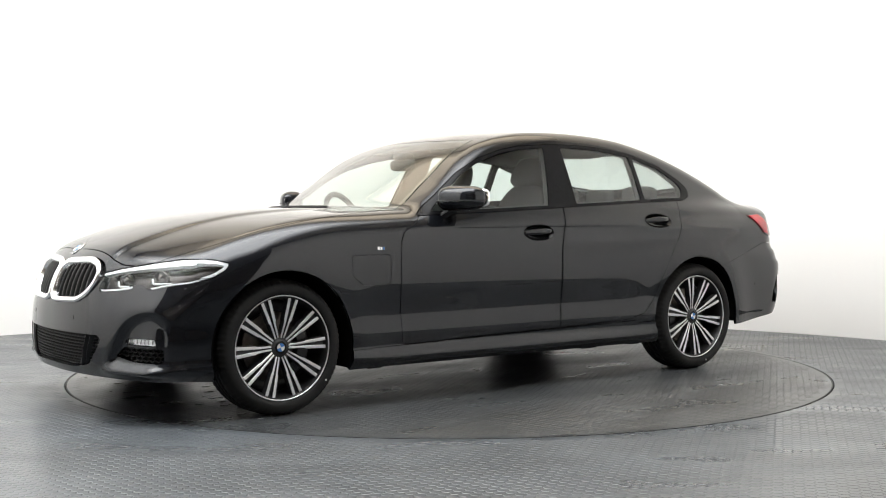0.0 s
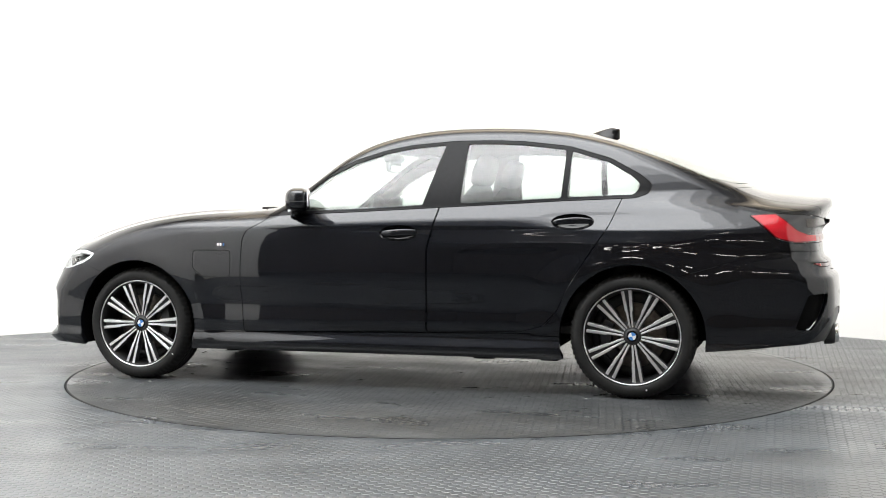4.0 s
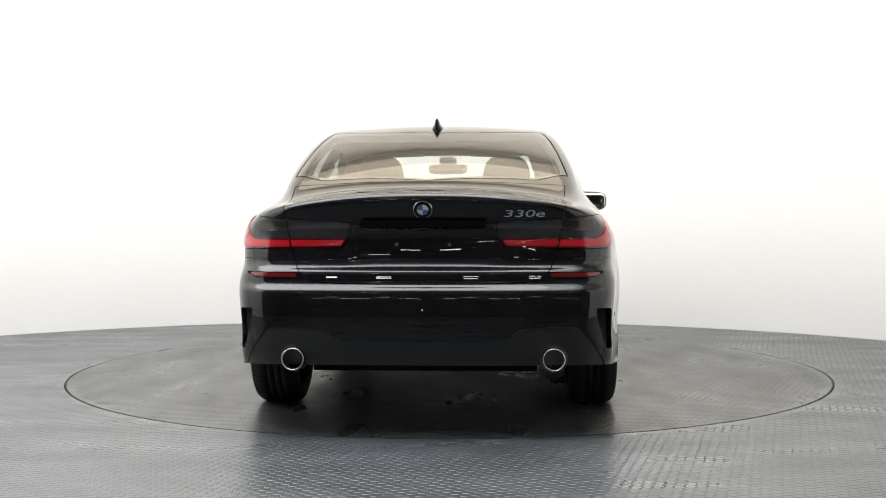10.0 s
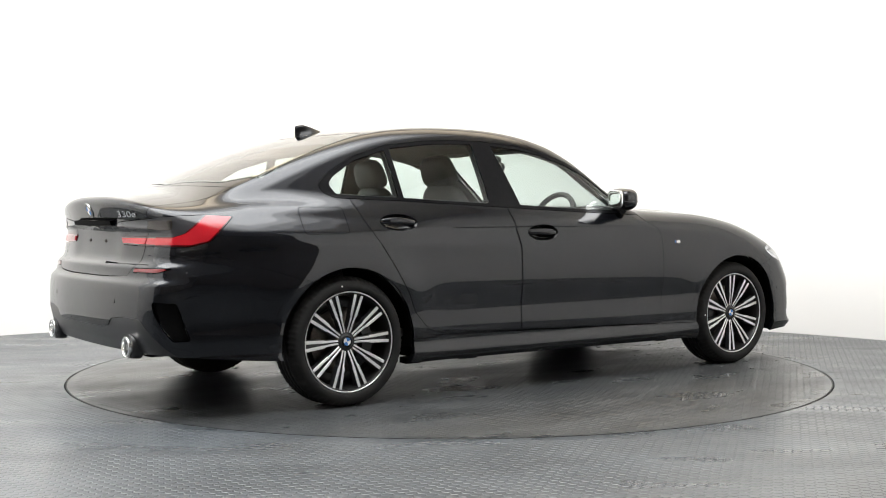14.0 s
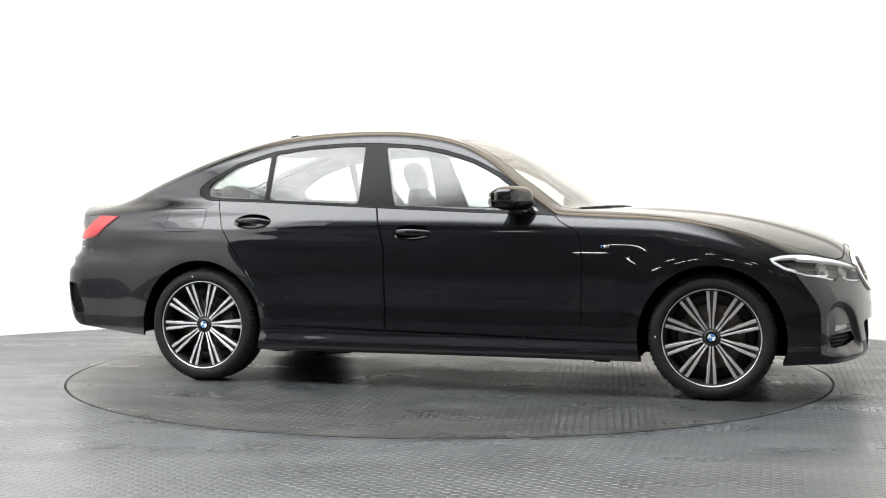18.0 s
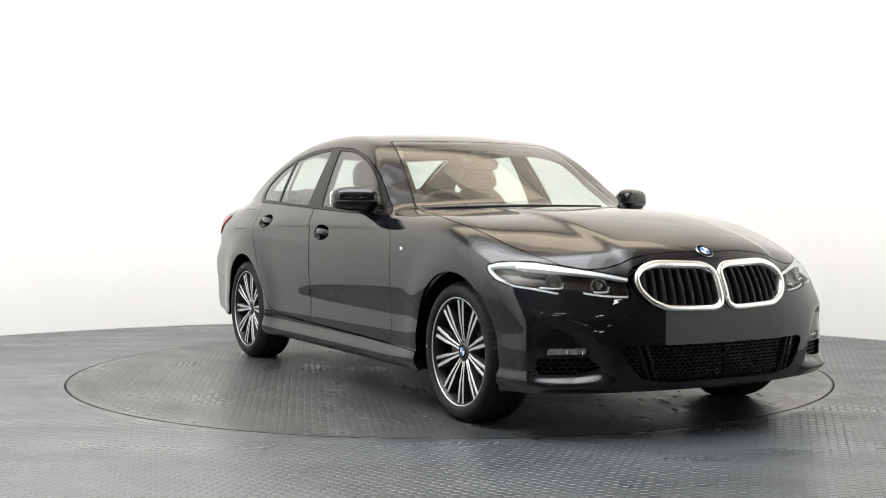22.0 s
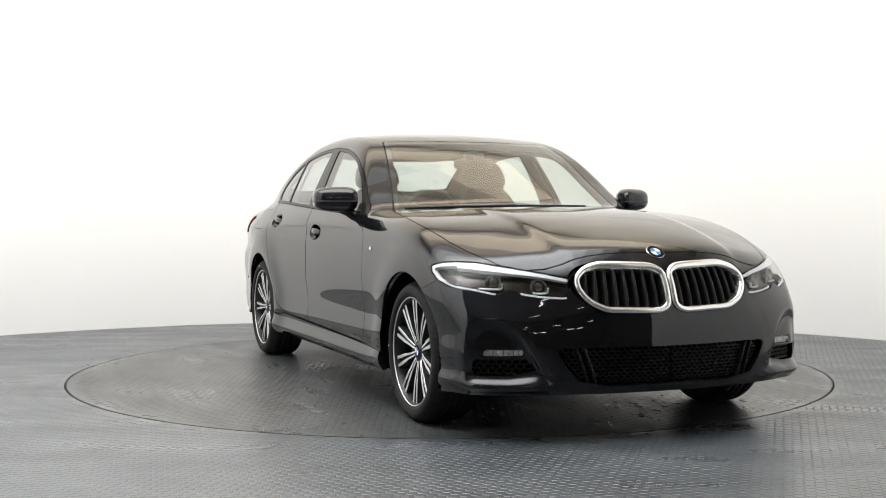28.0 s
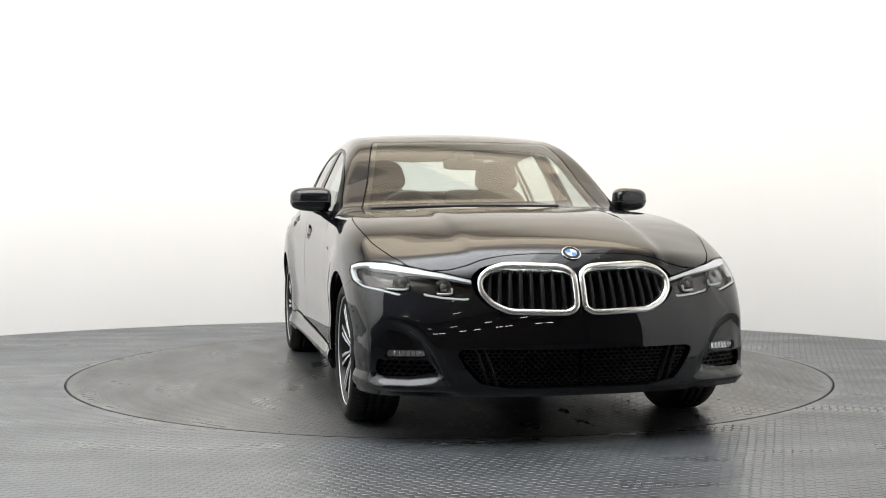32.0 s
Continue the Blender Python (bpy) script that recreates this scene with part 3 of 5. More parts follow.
REAR_GLASS = outline([(-0.505, 1.340), (-0.653, 1.338), (-0.812, 1.330), (-1.052, 1.300), (-1.040, 1.037), (-0.495, 1.012)], 0.008)
QUARTER_GLASS = outline([(-1.082, 1.293), (-1.288, 1.228), (-1.415, 1.150), (-1.455, 1.107), (-1.425, 1.056), (-1.072, 1.040)], 0.010)
FRONT_DOOR = outline([(0.60, 0.955), (0.647, 0.912), (0.735, 0.865), (0.757, 0.82), (0.765, 0.70), (0.768, 0.56), (0.750, 0.296), (-0.318, 0.318), (-0.324, 0.768), (-0.379, 0.982), (-0.40, 1.1), (0.2, 1.1)], 0.008)
REAR_DOOR = outline([(-0.323, 0.318), (-0.842, 0.335), (-0.965, 0.368), (-1.040, 0.45), (-1.085, 0.552), (-1.18, 0.705), (-1.303, 0.888), (-1.362, 1.035), (-1.36, 1.10), (-0.40, 1.1), (-0.384, 0.982), (-0.329, 0.768)], 0.014)
CHARGE_FLAP = outline([(1.058, 0.753), (0.828, 0.752), (0.829, 0.612), (0.85, 0.601), (0.99, 0.601), (1.058, 0.65)], 0.012)
FUEL_FLAP = outline([(-1.668, 0.990), (-1.421, 0.990), (-1.422, 0.858), (-1.669, 0.858)], 0.016)
BONNET = outline([(0.93, -0.2), (0.93, 0.0), (0.87, 0.45), (0.80, 0.66), (0.765, 0.725), (0.907, 0.748), (1.07, 0.790), (1.24, 0.810), (1.40, 0.815), (1.53, 0.807), (1.68, 0.787), (1.78, 0.757), (1.87, 0.728), (1.965, 0.680), (2.035, 0.60), (2.07, 0.52), (2.085, 0.42), (2.090, 0.3), (2.11, 0.0), (2.11, -0.2)], 0.012)
SCREEN = outline([(0.885, -0.2), (0.885, 0.0), (0.825, 0.4), (0.690, 0.690), (0.45, 0.620), (0.02, 0.520), (0.09, 0.3), (0.12, 0.0), (0.12, -0.2)], 0.012)
BACKLIGHT = outline([(-1.32, -0.2), (-1.32, 0.0), (-1.26, 0.3), (-1.12, 0.55), (-1.3, 0.585), (-1.80, 0.650), (-1.93, 0.5), (-2.022, 0.0), (-2.022, -0.2)], 0.012)
ROOF_PANEL = outline([(0.085, -0.2), (0.085, 0.0), (0.06, 0.3), (-0.02, 0.555), (-0.4, 0.565), (-1.09, 0.535), (-1.23, 0.3), (-1.29, 0.0), (-1.29, -0.2)], 0.010)
KIDNEY = outline([(0.003, 0.712), (0.05, 0.740), (0.10, 0.745), (0.318, 0.752), (0.40, 0.732), (0.447, 0.690), (0.438, 0.630), (0.385, 0.575), (0.305, 0.541), (0.05, 0.533), (0.003, 0.560)], 0.018)
INTAKE = outline([(-0.3, 0.396), (0.0, 0.396), (0.49, 0.398), (0.515, 0.385), (0.475, 0.320), (0.425, 0.262), (0.29, 0.238), (0.0, 0.240), (-0.3, 0.240)], 0.010)
HEADLIGHT = outline([(math.radians(a), z) for a, z in ((32.5, 0.684), (40, 0.706), (47.8, 0.724), (60, 0.750), (66, 0.752), (70, 0.748), (74, 0.733), (73, 0.705), (69.6, 0.672), (63.8, 0.645), (57, 0.631), (51.2, 0.612), (49.4, 0.634), (47.2, 0.638), (45, 0.615), (40, 0.604), (34, 0.598), (32.3, 0.602))], 0.006)
TAILLIGHT = outline([(math.radians(a), z) for a, z in ((69, 0.945), (60, 0.953), (52, 0.947), (42, 0.935), (25, 0.918), (24, 0.905), (27.5, 0.811), (42, 0.806), (57, 0.804), (62, 0.824))], 0.008)
TRUNK_Y = curve([(0.6, 0.47), (0.655, 0.475), (0.675, 0.50), (0.709, 0.541), (0.80, 0.573), (0.90, 0.592), (0.96, 0.604), (1.05, 0.625), (1.3, 0.66)], 0.015)


FOG_OPEN = outline([(math.radians(a), z) for a, z in ((55.8, 0.350), (43.6, 0.352), (40.6, 0.308), (47, 0.287), (55.4, 0.284), (56.3, 0.31))], 0.008)
FOG_LENS = outline([(math.radians(a), z) for a, z in ((53.5, 0.392), (44.3, 0.391), (43.9, 0.364), (54, 0.361))], 0.005)
REFLECTOR = outline([(math.radians(a), z) for a, z in ((37.6, 0.683), (38.2, 0.703), (52.5, 0.706), (48.2, 0.685))], 0.004)
CORNER_VENT = outline([(math.radians(a), z) for a, z in ((53.6, 0.545), (47, 0.552), (47.6, 0.50), (50, 0.42), (52.5, 0.37), (57, 0.372), (55.6, 0.44))], 0.006)
DIFFUSER = outline([(-0.2, 0.415), (0.0, 0.415), (0.30, 0.415), (0.365, 0.425), (0.40, 0.462), (0.53, 0.475), (0.67, 0.471), (0.745, 0.372), (0.80, 0.27), (0.80, 0.15), (-0.2, 0.15)], 0.009)
HANDLES = {"front": (-0.164, 0.851, 0.110, 0.045), "rear": (-1.115, 0.912, 0.113, 0.043)}


def oval(cx, cz, rx, rz):
    q = np.linspace(0, 2 * math.pi, 60, endpoint=False)
    return np.stack([cx + rx * np.cos(q), cz + rz * np.sin(q)], 1)


def on_skin(o, d):
    """One point of the skin along a ray from o, and the normal there."""
    p = cast(np.array([o], float), np.array([d], float) / np.linalg.norm(d))
    return p[0], skin_normal(p)[0]


def frame_at(p, n, up=(0, 0, 1)):
    """A pose at p whose z axis stands out of the skin and whose y axis is up."""
    zz = Vector(n).normalized()
    xx = Vector(up).cross(zz).normalized()
    yy = zz.cross(xx)
    m = Matrix((xx, yy, zz)).transposed().to_4x4()
    m.translation = Vector(p)
    return m


def disc(r, h, steps=40, bevel=0.0):
    """Points and faces of a low round boss standing on z = 0."""
    rows = [(r, 0.0), (r, h - bevel), (r - bevel, h)]
    verts = [(a * math.cos(2 * math.pi * k / steps), a * math.sin(2 * math.pi * k / steps), z) for a, z in rows for k in range(steps)]
    faces = [tuple(range(2 * steps, 3 * steps))]
    for i in range(2):
        for k in range(steps):
            faces.append((i * steps + k, i * steps + (k + 1) % steps, (i + 1) * steps + (k + 1) % steps, (i + 1) * steps + k))
    return verts, faces


def sector(r0, r1, a0, a1, h, steps=10):
    verts, faces = [], []
    for k in range(steps + 1):
        a = a0 + (a1 - a0) * k / steps
        for r, z in ((r0, h), (r1, h), (r1, 0.0)):
            verts.append((r * math.cos(a), r * math.sin(a), z))
    for k in range(steps):
        a, b = 3 * k, 3 * k + 3
        faces += [(a, a + 1, b + 1, b), (a + 1, a + 2, b + 2, b + 1)]
    return verts, faces


def roundel(parent, m, r, tilt=0.0):
    """A round badge: dark ring in a chrome edge round blue and white quarters."""
    v, f = disc(r, 0.004, 40, 0.0012)
    badge = mesh_part("round_badge", v, f, M_CHROME, parent, "round badge with blue and white quarters", smooth=False)
    badge.matrix_basis = m @ pose(0, 0, 0, 0, 0, tilt)
    if r > 0.031:
        v, f = sector(r * 0.60, r * 0.93, 0, 2 * math.pi, 0.0047, 40)
        mesh_part("badge_ring", v, f, M_GLOSS, badge, smooth=False)
    for k in range(4):
        v, f = sector(0.0, r * (0.58 if r > 0.031 else 0.7), k * math.pi / 2, (k + 1) * math.pi / 2, 0.005)
        mesh_part("badge_quarter", v, f, M_WHITE if k % 2 == 0 else M_BLUE, badge, smooth=False)
    return badge


# ---- wheels ----
def tyre_mesh():
    """A tyre turned about y with grooves and notched shoulders; its outer side is at +y."""
    prof = [(0.236, -0.02), (0.2535, 0.001), (0.2545, 0.010), (0.262, 0.016), (0.275, 0.0185), (0.288, 0.0175), (0.300, 0.012), (0.309, 0.003), (0.3165, -0.008), (0.3215, -0.020)]
    tread = []
    for a, b in ((-0.022, -0.060), (-0.069, -0.095), (-0.104, -0.130), (-0.139, -0.178)):
        tread += [(0.3235, a), (0.3255, (a + b) / 2), (0.3235, b), (0.3165, b - 0.0012), (0.3165, b - 0.0078)]
    tread = tread[:-2]
    inner = [(0.3215, -0.182), (0.3165, -0.194), (0.305, -0.207), (0.28, -0.216), (0.25, -0.212), (0.236, -0.20)]
    rows = prof + tread + inner
    steps, verts, faces, n = 216, [], [], len(rows)
    for k in range(steps):
        q, notch = 2 * math.pi * k / steps, k % 3 == 0
        for i, (r, a) in enumerate(rows):
            if notch and (7 <= i <= 11 or n - 6 <= i <= n - 4):
                r -= 0.006
            if notch and 11 < i < n - 6 and r > 0.32:
                r -= 0.003
            verts.append((r * math.cos(q), a, r * math.sin(q)))
    for k in range(steps):
        for i in range(n - 1):
            a, b = k * n + i, ((k + 1) % steps) * n + i
            faces.append((a, a + 1, b + 1, b))
    return verts, faces


def spoke_mesh():
    """One double spoke along +x, its face towards +y: two bars that widen half way out; faces 0 bright, sides 1 dark."""
    verts, faces, mats = [], [], []
    for s in (1, -1):
        # radius, near edge, far edge across, height of the face
        rows = [(0.046, 0.0024, 0.0115, -0.026), (0.085, 0.0036, 0.0136, -0.020), (0.124, 0.0050, 0.0160, -0.0155), (0.134, 0.0054, 0.0205, -0.014), (0.185, 0.0080, 0.0240, -0.0105), (0.240, 0.0112, 0.0280, -0.008)]
        base = len(verts)
        for r, a, b, h in rows:
            c = 0.0016
            verts += [(r, h - 0.034, a * s), (r, h - c, a * s), (r, h, (a + c) * s), (r, h, (b - c) * s), (r, h - c, b * s), (r, h - 0.034, (b + 0.003) * s)]
        for i in range(len(rows) - 1):
            for k in range(5):
                p, q = base + i * 6 + k, base + (i + 1) * 6 + k
                face = (p, p + 1, q + 1, q) if s > 0 else (p, q, q + 1, p + 1)
                faces.append(face)
                mats.append(0 if k in (1, 2, 3) else 1)
    # dark floor between the two bars
    base = len(verts)
    for r, a, h in ((0.05, 0.006, -0.036), (0.13, 0.010, -0.030), (0.24, 0.018, -0.024)):
        verts += [(r, h, -a), (r, h, a)]
    for i in range(2):
        p = base + 2 * i
        faces.append((p, p + 2, p + 3, p + 1))
        mats.append(1)
    return verts, faces, mats


def bake(name, verts, faces, mats=None, materials=(), smooth=True):
    me = bpy.data.meshes.new(name)
    me.from_pydata([tuple(v) for v in verts], [], [tuple(f) for f in faces])
    for m in materials:
        me.materials.append(m)
    if mats:
        me.polygons.foreach_set("material_index", mats)
    me.update()
    if smooth:
        me.shade_smooth()
    return me


def child(name, me, parent, m=None, label=""):
    ob = new(name, me)
    ob.parent = parent
    if m is not None:
        ob.matrix_basis = m
    if label:
        ob["label"] = label
    return ob


def wheel_meshes():
    k = {}
    k["tyre"] = bake("tyre", *tyre_mesh(), materials=[M_RUBBER])
    v, f = lathe([(0.250, 0.0045), (0.2515, 0.006), (0.2505, 0.0075), (0.247, 0.007), (0.2450, 0.004), (0.2395, -0.004), (0.237, -0.012), (0.231, -0.03), (0.226, -0.10), (0.232, -0.20)], 96)
    me = bake("rim", v, f, materials=[M_BARREL, M_ALLOY])
    me.polygons.foreach_set("material_index", [1 if i % 9 < 4 else 0 for i in range(len(f))])
    k["rim"] = me
    k["spoke"] = bake("spoke", *spoke_mesh(), materials=[M_ALLOY, M_ALLOY_DARK], smooth=False)
    v, f = lathe([(0.0, -0.021), (0.030, -0.021), (0.034, -0.022), (0.036, -0.030), (0.050, -0.029), (0.058, -0.034), (0.075, -0.044), (0.078, -0.075)], 60)
    k["hub"] = bake("hub", v, f, materials=[M_ALLOY_DARK])
    v, f = lathe([(0.0, -0.0), (0.0075, -0.0), (0.0085, -0.003), (0.0085, -0.022)], 6)
    k["wheel_bolt"] = bake("wheel_bolt", v, f, materials=[M_STEEL], smooth=False)
    v, f = lathe([(0.06, -0.09), (0.09, -0.092), (0.165, -0.092), (0.168, -0.095), (0.168, -0.118), (0.06, -0.12)], 72)
    k["brake_disc"] = bake("brake_disc", v, f, materials=[M_STEEL])
    # oversized black shield, added to block the view through and darken the wheel's inside
    v, f = lathe([(0.04, -0.128), (0.19, -0.132), (0.224, -0.122), (0.228, -0.135), (0.04, -0.14)], 60)
    k["brake_shield_backing"] = bake("brake_shield_backing", v, f, materials=[M_BARREL])
    verts, faces, n = [], [], 15
    for i in range(n):
        q = math.radians(-40 + i * 80 / (n - 1))
        bulge = 0.012 * math.sin(math.pi * i / (n - 1))
        for r, h in ((0.108, -0.14), (0.108, -0.080), (0.116, -0.068 + bulge * 0.5), (0.168, -0.068 + bulge), (0.178 + bulge * 0.4, -0.080), (0.178 + bulge * 0.4, -0.14)):
            verts.append((r * math.cos(q), h, r * math.sin(q)))
    for i in range(n - 1):
        for j in range(5):
            a, b = i * 6 + j, (i + 1) * 6 + j
            faces.append((a, a + 1, b + 1, b))
    faces += [tuple(range(6)), tuple(reversed(range((n - 1) * 6, n * 6)))]
    me = bake("brake_caliper", verts, faces, materials=[M_ALLOY_DARK], smooth=False)
    k["brake_caliper"] = me
    return k


def build_wheel(car, k, x, side, spin, caliper, dot):
    w = empty("wheel", pose(x, (0.866 if x > 0 else 0.880) * side, 0.3225) @ (pose(0, 0, 0, 0, 0, 180) if side < 0 else Matrix.Identity(4)))
    w.parent = car
    child("tyre", k["tyre"], w)
    child("rim", k["rim"], w)
    child("hub", k["hub"], w)
    for i in range(10):
        child("spoke", k["spoke"], w, pose(0, 0, 0, 0, spin + 36 * i, 0))
    for i in range(5):
        q = math.radians(-spin + 18 + 72 * i)
        child("wheel_bolt", k["wheel_bolt"], w, pose(0.052 * math.cos(q), -0.026, 0.052 * math.sin(q)))
    child("brake_disc", k["brake_disc"], w)
    child("brake_shield_backing", k["brake_shield_backing"], w)
    child("brake_caliper", k["brake_caliper"], w, pose(0, 0, 0, 0, caliper, 0), "grey brake caliper behind the spokes")
    v, f = disc(0.029, 0.003, 32, 0.001)
    cap = mesh_part("centre_cap", v, f, M_GLOSS, w, "centre cap with blue and white quarters", smooth=False)
    cap.matrix_basis = pose(0, -0.0215, 0, -90, 0, 0)
    q = math.radians(180 - dot)
    v, f = disc(0.0045, 0.001, 12)
    mark = mesh_part("paint_mark", v, f, M_WHITE, w, "white paint dot on the tyre wall", smooth=False)
    mark.matrix_basis = pose(0.281 * math.cos(q), 0.0178, 0.281 * math.sin(q), -90, 0, 0)
    for i in range(4):
        v, f = sector(0.0, 0.020, i * math.pi / 2 + 0.3, (i + 1) * math.pi / 2 + 0.3, 0.0036)
        me = mesh_part("cap_quarter", v, f, M_WHITE if i % 2 else M_BLUE, w, smooth=False)
        me.matrix_basis = pose(0, -0.0215, 0, -90, 0, 0)
    return w


# ---- lamps, grilles and small outside parts ----
def sub(mesh, g):
    return clip(mesh, g)


def build_headlight(car, lamp, side):
    p = lamp[0]
    lens = shell("headlight", lamp, M_LENS, car, side=side, depth=0.004, label="clear angular headlight with white light strips", lift=0.0)

    def g(mesh):
        q = mesh[0]
        return inside(HEADLIGHT, np.arctan2(q[:, 1], q[:, 0] - 1.45), q[:, 2])

    shell("housing", lamp, M_LAMPBED, lens, side=side, depth=0.002, lift=-0.045)
    d = g(lamp)
    turn = np.arctan2(p[:, 1], p[:, 0] - 1.45)
    # the bright brow along the top and round the outer end
    top = np.interp(turn, np.radians([31, 34, 40, 47.8, 56, 60, 64, 70]), [0.671, 0.674, 0.690, 0.704, 0.717, 0.723, 0.726, 0.726])
    brow = np.minimum(p[:, 2] - top, math.radians(64.5) - turn)
    end = np.minimum(np.minimum(0.016 - d, turn - math.radians(62)), p[:, 2] - 0.668)
    shell("light_strip", sub(lamp, np.minimum(d - 0.003, np.maximum(brow, end))), M_STRIP, lens, side=side, depth=0.02, lift=-0.004, label="white daytime light strip")
    low = np.minimum(np.minimum(d - 0.003, 0.0105 - d), np.minimum(0.70 - p[:, 2], turn - math.radians(33)))
    for near in (np.minimum(low, np.minimum(math.radians(45.5) - turn, 0.63 - p[:, 2])), np.minimum(low, turn - math.radians(51.5))):
        shell("light_guide", sub(lamp, near), M_STRIP, lens, side=side, depth=0.004, lift=-0.006, label="thin bright lower trim line")
    for a, z in ((53.5, 0.684), (41.0, 0.665)):
        d3 = (math.cos(math.radians(a)), math.sin(math.radians(a)), 0)
        q, n = on_skin((1.45, 0, z), d3)
        o = Vector(q) - Vector(n) * 0.040
        m = frame_at(o, (n[0], n[1], 0.0))
        v, f = lathe([(0.0, 0.012), (0.012, 0.010), (0.020, 0.004), (0.023, -0.004), (0.026, -0.006), (0.032, 0.012), (0.035, 0.012), (0.035, -0.02)], 28)
        flip = Matrix.Diagonal((1, side, 1, 1))
        v = [flip @ (m @ pose(0, 0, 0, 90, 0, 0) @ Vector(c)) for c in v]
        mesh_part("projector", v, f, M_CUP, lens, "round projector lens in a bright cup")
        pts = [(0.060 if a > 50 else 0.024, -0.024, 0.014), (0.015, -0.027, 0.016), (-0.028, -0.027, 0.016), (-0.038, -0.023, 0.014), (-0.040, -0.002, 0.012)]
        v, f = tube([flip @ (m @ Vector(c)) for c in pts], 0.0055, 6)
        mesh_part("light_guide", v, f, M_STRIP, lens)


def build_taillight(car, boot_ob, lamp, side):
    p = lamp[0]
    # outer half on the wing, inner half on the boot lid
    for nm, owner, piece in (("tail_light", car, sub(lamp, p[:, 1] - TRUNK_Y(p[:, 2]) - GAP)), ("boot_light", boot_ob, sub(lamp, TRUNK_Y(p[:, 2]) - p[:, 1] - GAP))):
        q = piece[0]
        turn = np.arctan2(q[:, 1], -1.7 - q[:, 0])
        red = np.maximum(0.850 - q[:, 2], (turn - np.radians(np.interp(q[:, 2], [0.845, 0.865, 0.90, 0.95], [51.0, 55.0, 57.5, 60.5]))) * 0.6)
        body = shell(nm, sub(piece, red), M_REDDEEP, owner, side=side, depth=0.012, lift=0.004, label="red tail light bar" if nm == "boot_light" else "red angular tail light")
        glow = sub(piece, red - 0.007)
        e = glow[0]
        core = np.minimum(inside(TAILLIGHT, np.arctan2(e[:, 1], -1.7 - e[:, 0]), e[:, 2]) - 0.008, np.abs(e[:, 1] - TRUNK_Y(e[:, 2])) - 0.004)
        shell("light_band", sub(glow, core), M_RED, body, side=side, depth=0.004, lift=0.007, label="bright red light band")
        dark = np.minimum(-red - 0.001, 1.0)
        shell("smoked_lens", sub(piece, dark), M_SMOKED, body, side=side, depth=0.012, lift=0.001, label="dark smoked upper lens")
        if nm == "tail_light":
            t2 = np.arctan2(q[:, 1], -1.7 - q[:, 0])
            bar = np.minimum(np.minimum(-red - 0.006, 0.022 - np.abs(q[:, 2] - 0.905)), 0.9 - t2)
            shell("inner_reflector", sub(piece, bar), M_LAMPBED, body, side=side, depth=0.004, lift=0.003, label="grey reflector strip")


def surround_band(wide):
    """The broad rounded band that runs round one half of the grille."""
    loop = KIDNEY[::3]
    d = np.roll(loop, -1, 0) - np.roll(loop, 1, 0)
    inward = np.stack([-d[:, 1], d[:, 0]], 1) / np.linalg.norm(d, axis=1)[:, None]
    if inside(KIDNEY, *(loop + 0.004 * inward).T).mean() < 0:
        inward = -inward
    p, n = front_rays(loop)
    q = front_rays(loop + inward * wide)[0]
    section = [(0.0, -0.030), (0.0, 0.004), (0.06, 0.009), (0.18, 0.0125), (0.5, 0.0145), (0.80, 0.0115), (0.94, 0.007), (1.0, 0.0), (1.0, -0.040)]
    verts = [p[i] + (q[i] - p[i]) * u + n[i] * h for i in range(len(loop)) for u, h in section]
    faces, m = [], len(section)
    for i in range(len(loop)):
        for k in range(m - 1):
            a, b = i * m + k, ((i + 1) % len(loop)) * m + k
            faces.append((a, b, b + 1, a + 1))
    return verts, faces


def build_kidney(car, kid):
    p = kid[0]
    d = inside(KIDNEY, p[:, 1], p[:, 2])
    for side in (1, -1):
        v, f = surround_band(0.027)
        ring = mesh_part("kidney_grille", *mirrored(v, f, side), M_SATIN_CHROME, car, "broad chrome grille surround with black slats")
        # sheet behind the slats, coloured as the shade inside the grille
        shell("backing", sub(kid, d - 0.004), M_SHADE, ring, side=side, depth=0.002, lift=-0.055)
        for i in range(8):
            y = 0.060 + i * 0.0455
            zs = np.linspace(0.50, 0.78, 57)
            ok = inside(KIDNEY, np.full(57, y), zs) > 0.0195
            if not ok.any():
                continue
            lo, hi = zs[ok].min(), zs[ok].max()
            zz = np.linspace(lo, hi, 9)
            verts, faces = [], []
            for z in zz:
                q, n = on_skin((1.45, y * 0.35, z), (1.0, y * 0.65 / 0.75, 0.0))
                for dx, dy in ((-0.05, -0.009), (-0.020, -0.0085), (-0.012, -0.005), (-0.012, 0.005), (-0.020, 0.0085), (-0.05, 0.009)):
                    verts.append((q[0] + dx, (q[1] + dy) * side, z))
            for k in range(8):
                for j in range(5):
                    a, b = k * 6 + j, (k + 1) * 6 + j
                    faces.append((a, a + 1, b + 1, b) if side > 0 else (a, b, b + 1, a + 1))
            mesh_part("slat", verts, faces, M_GRILLE, ring)


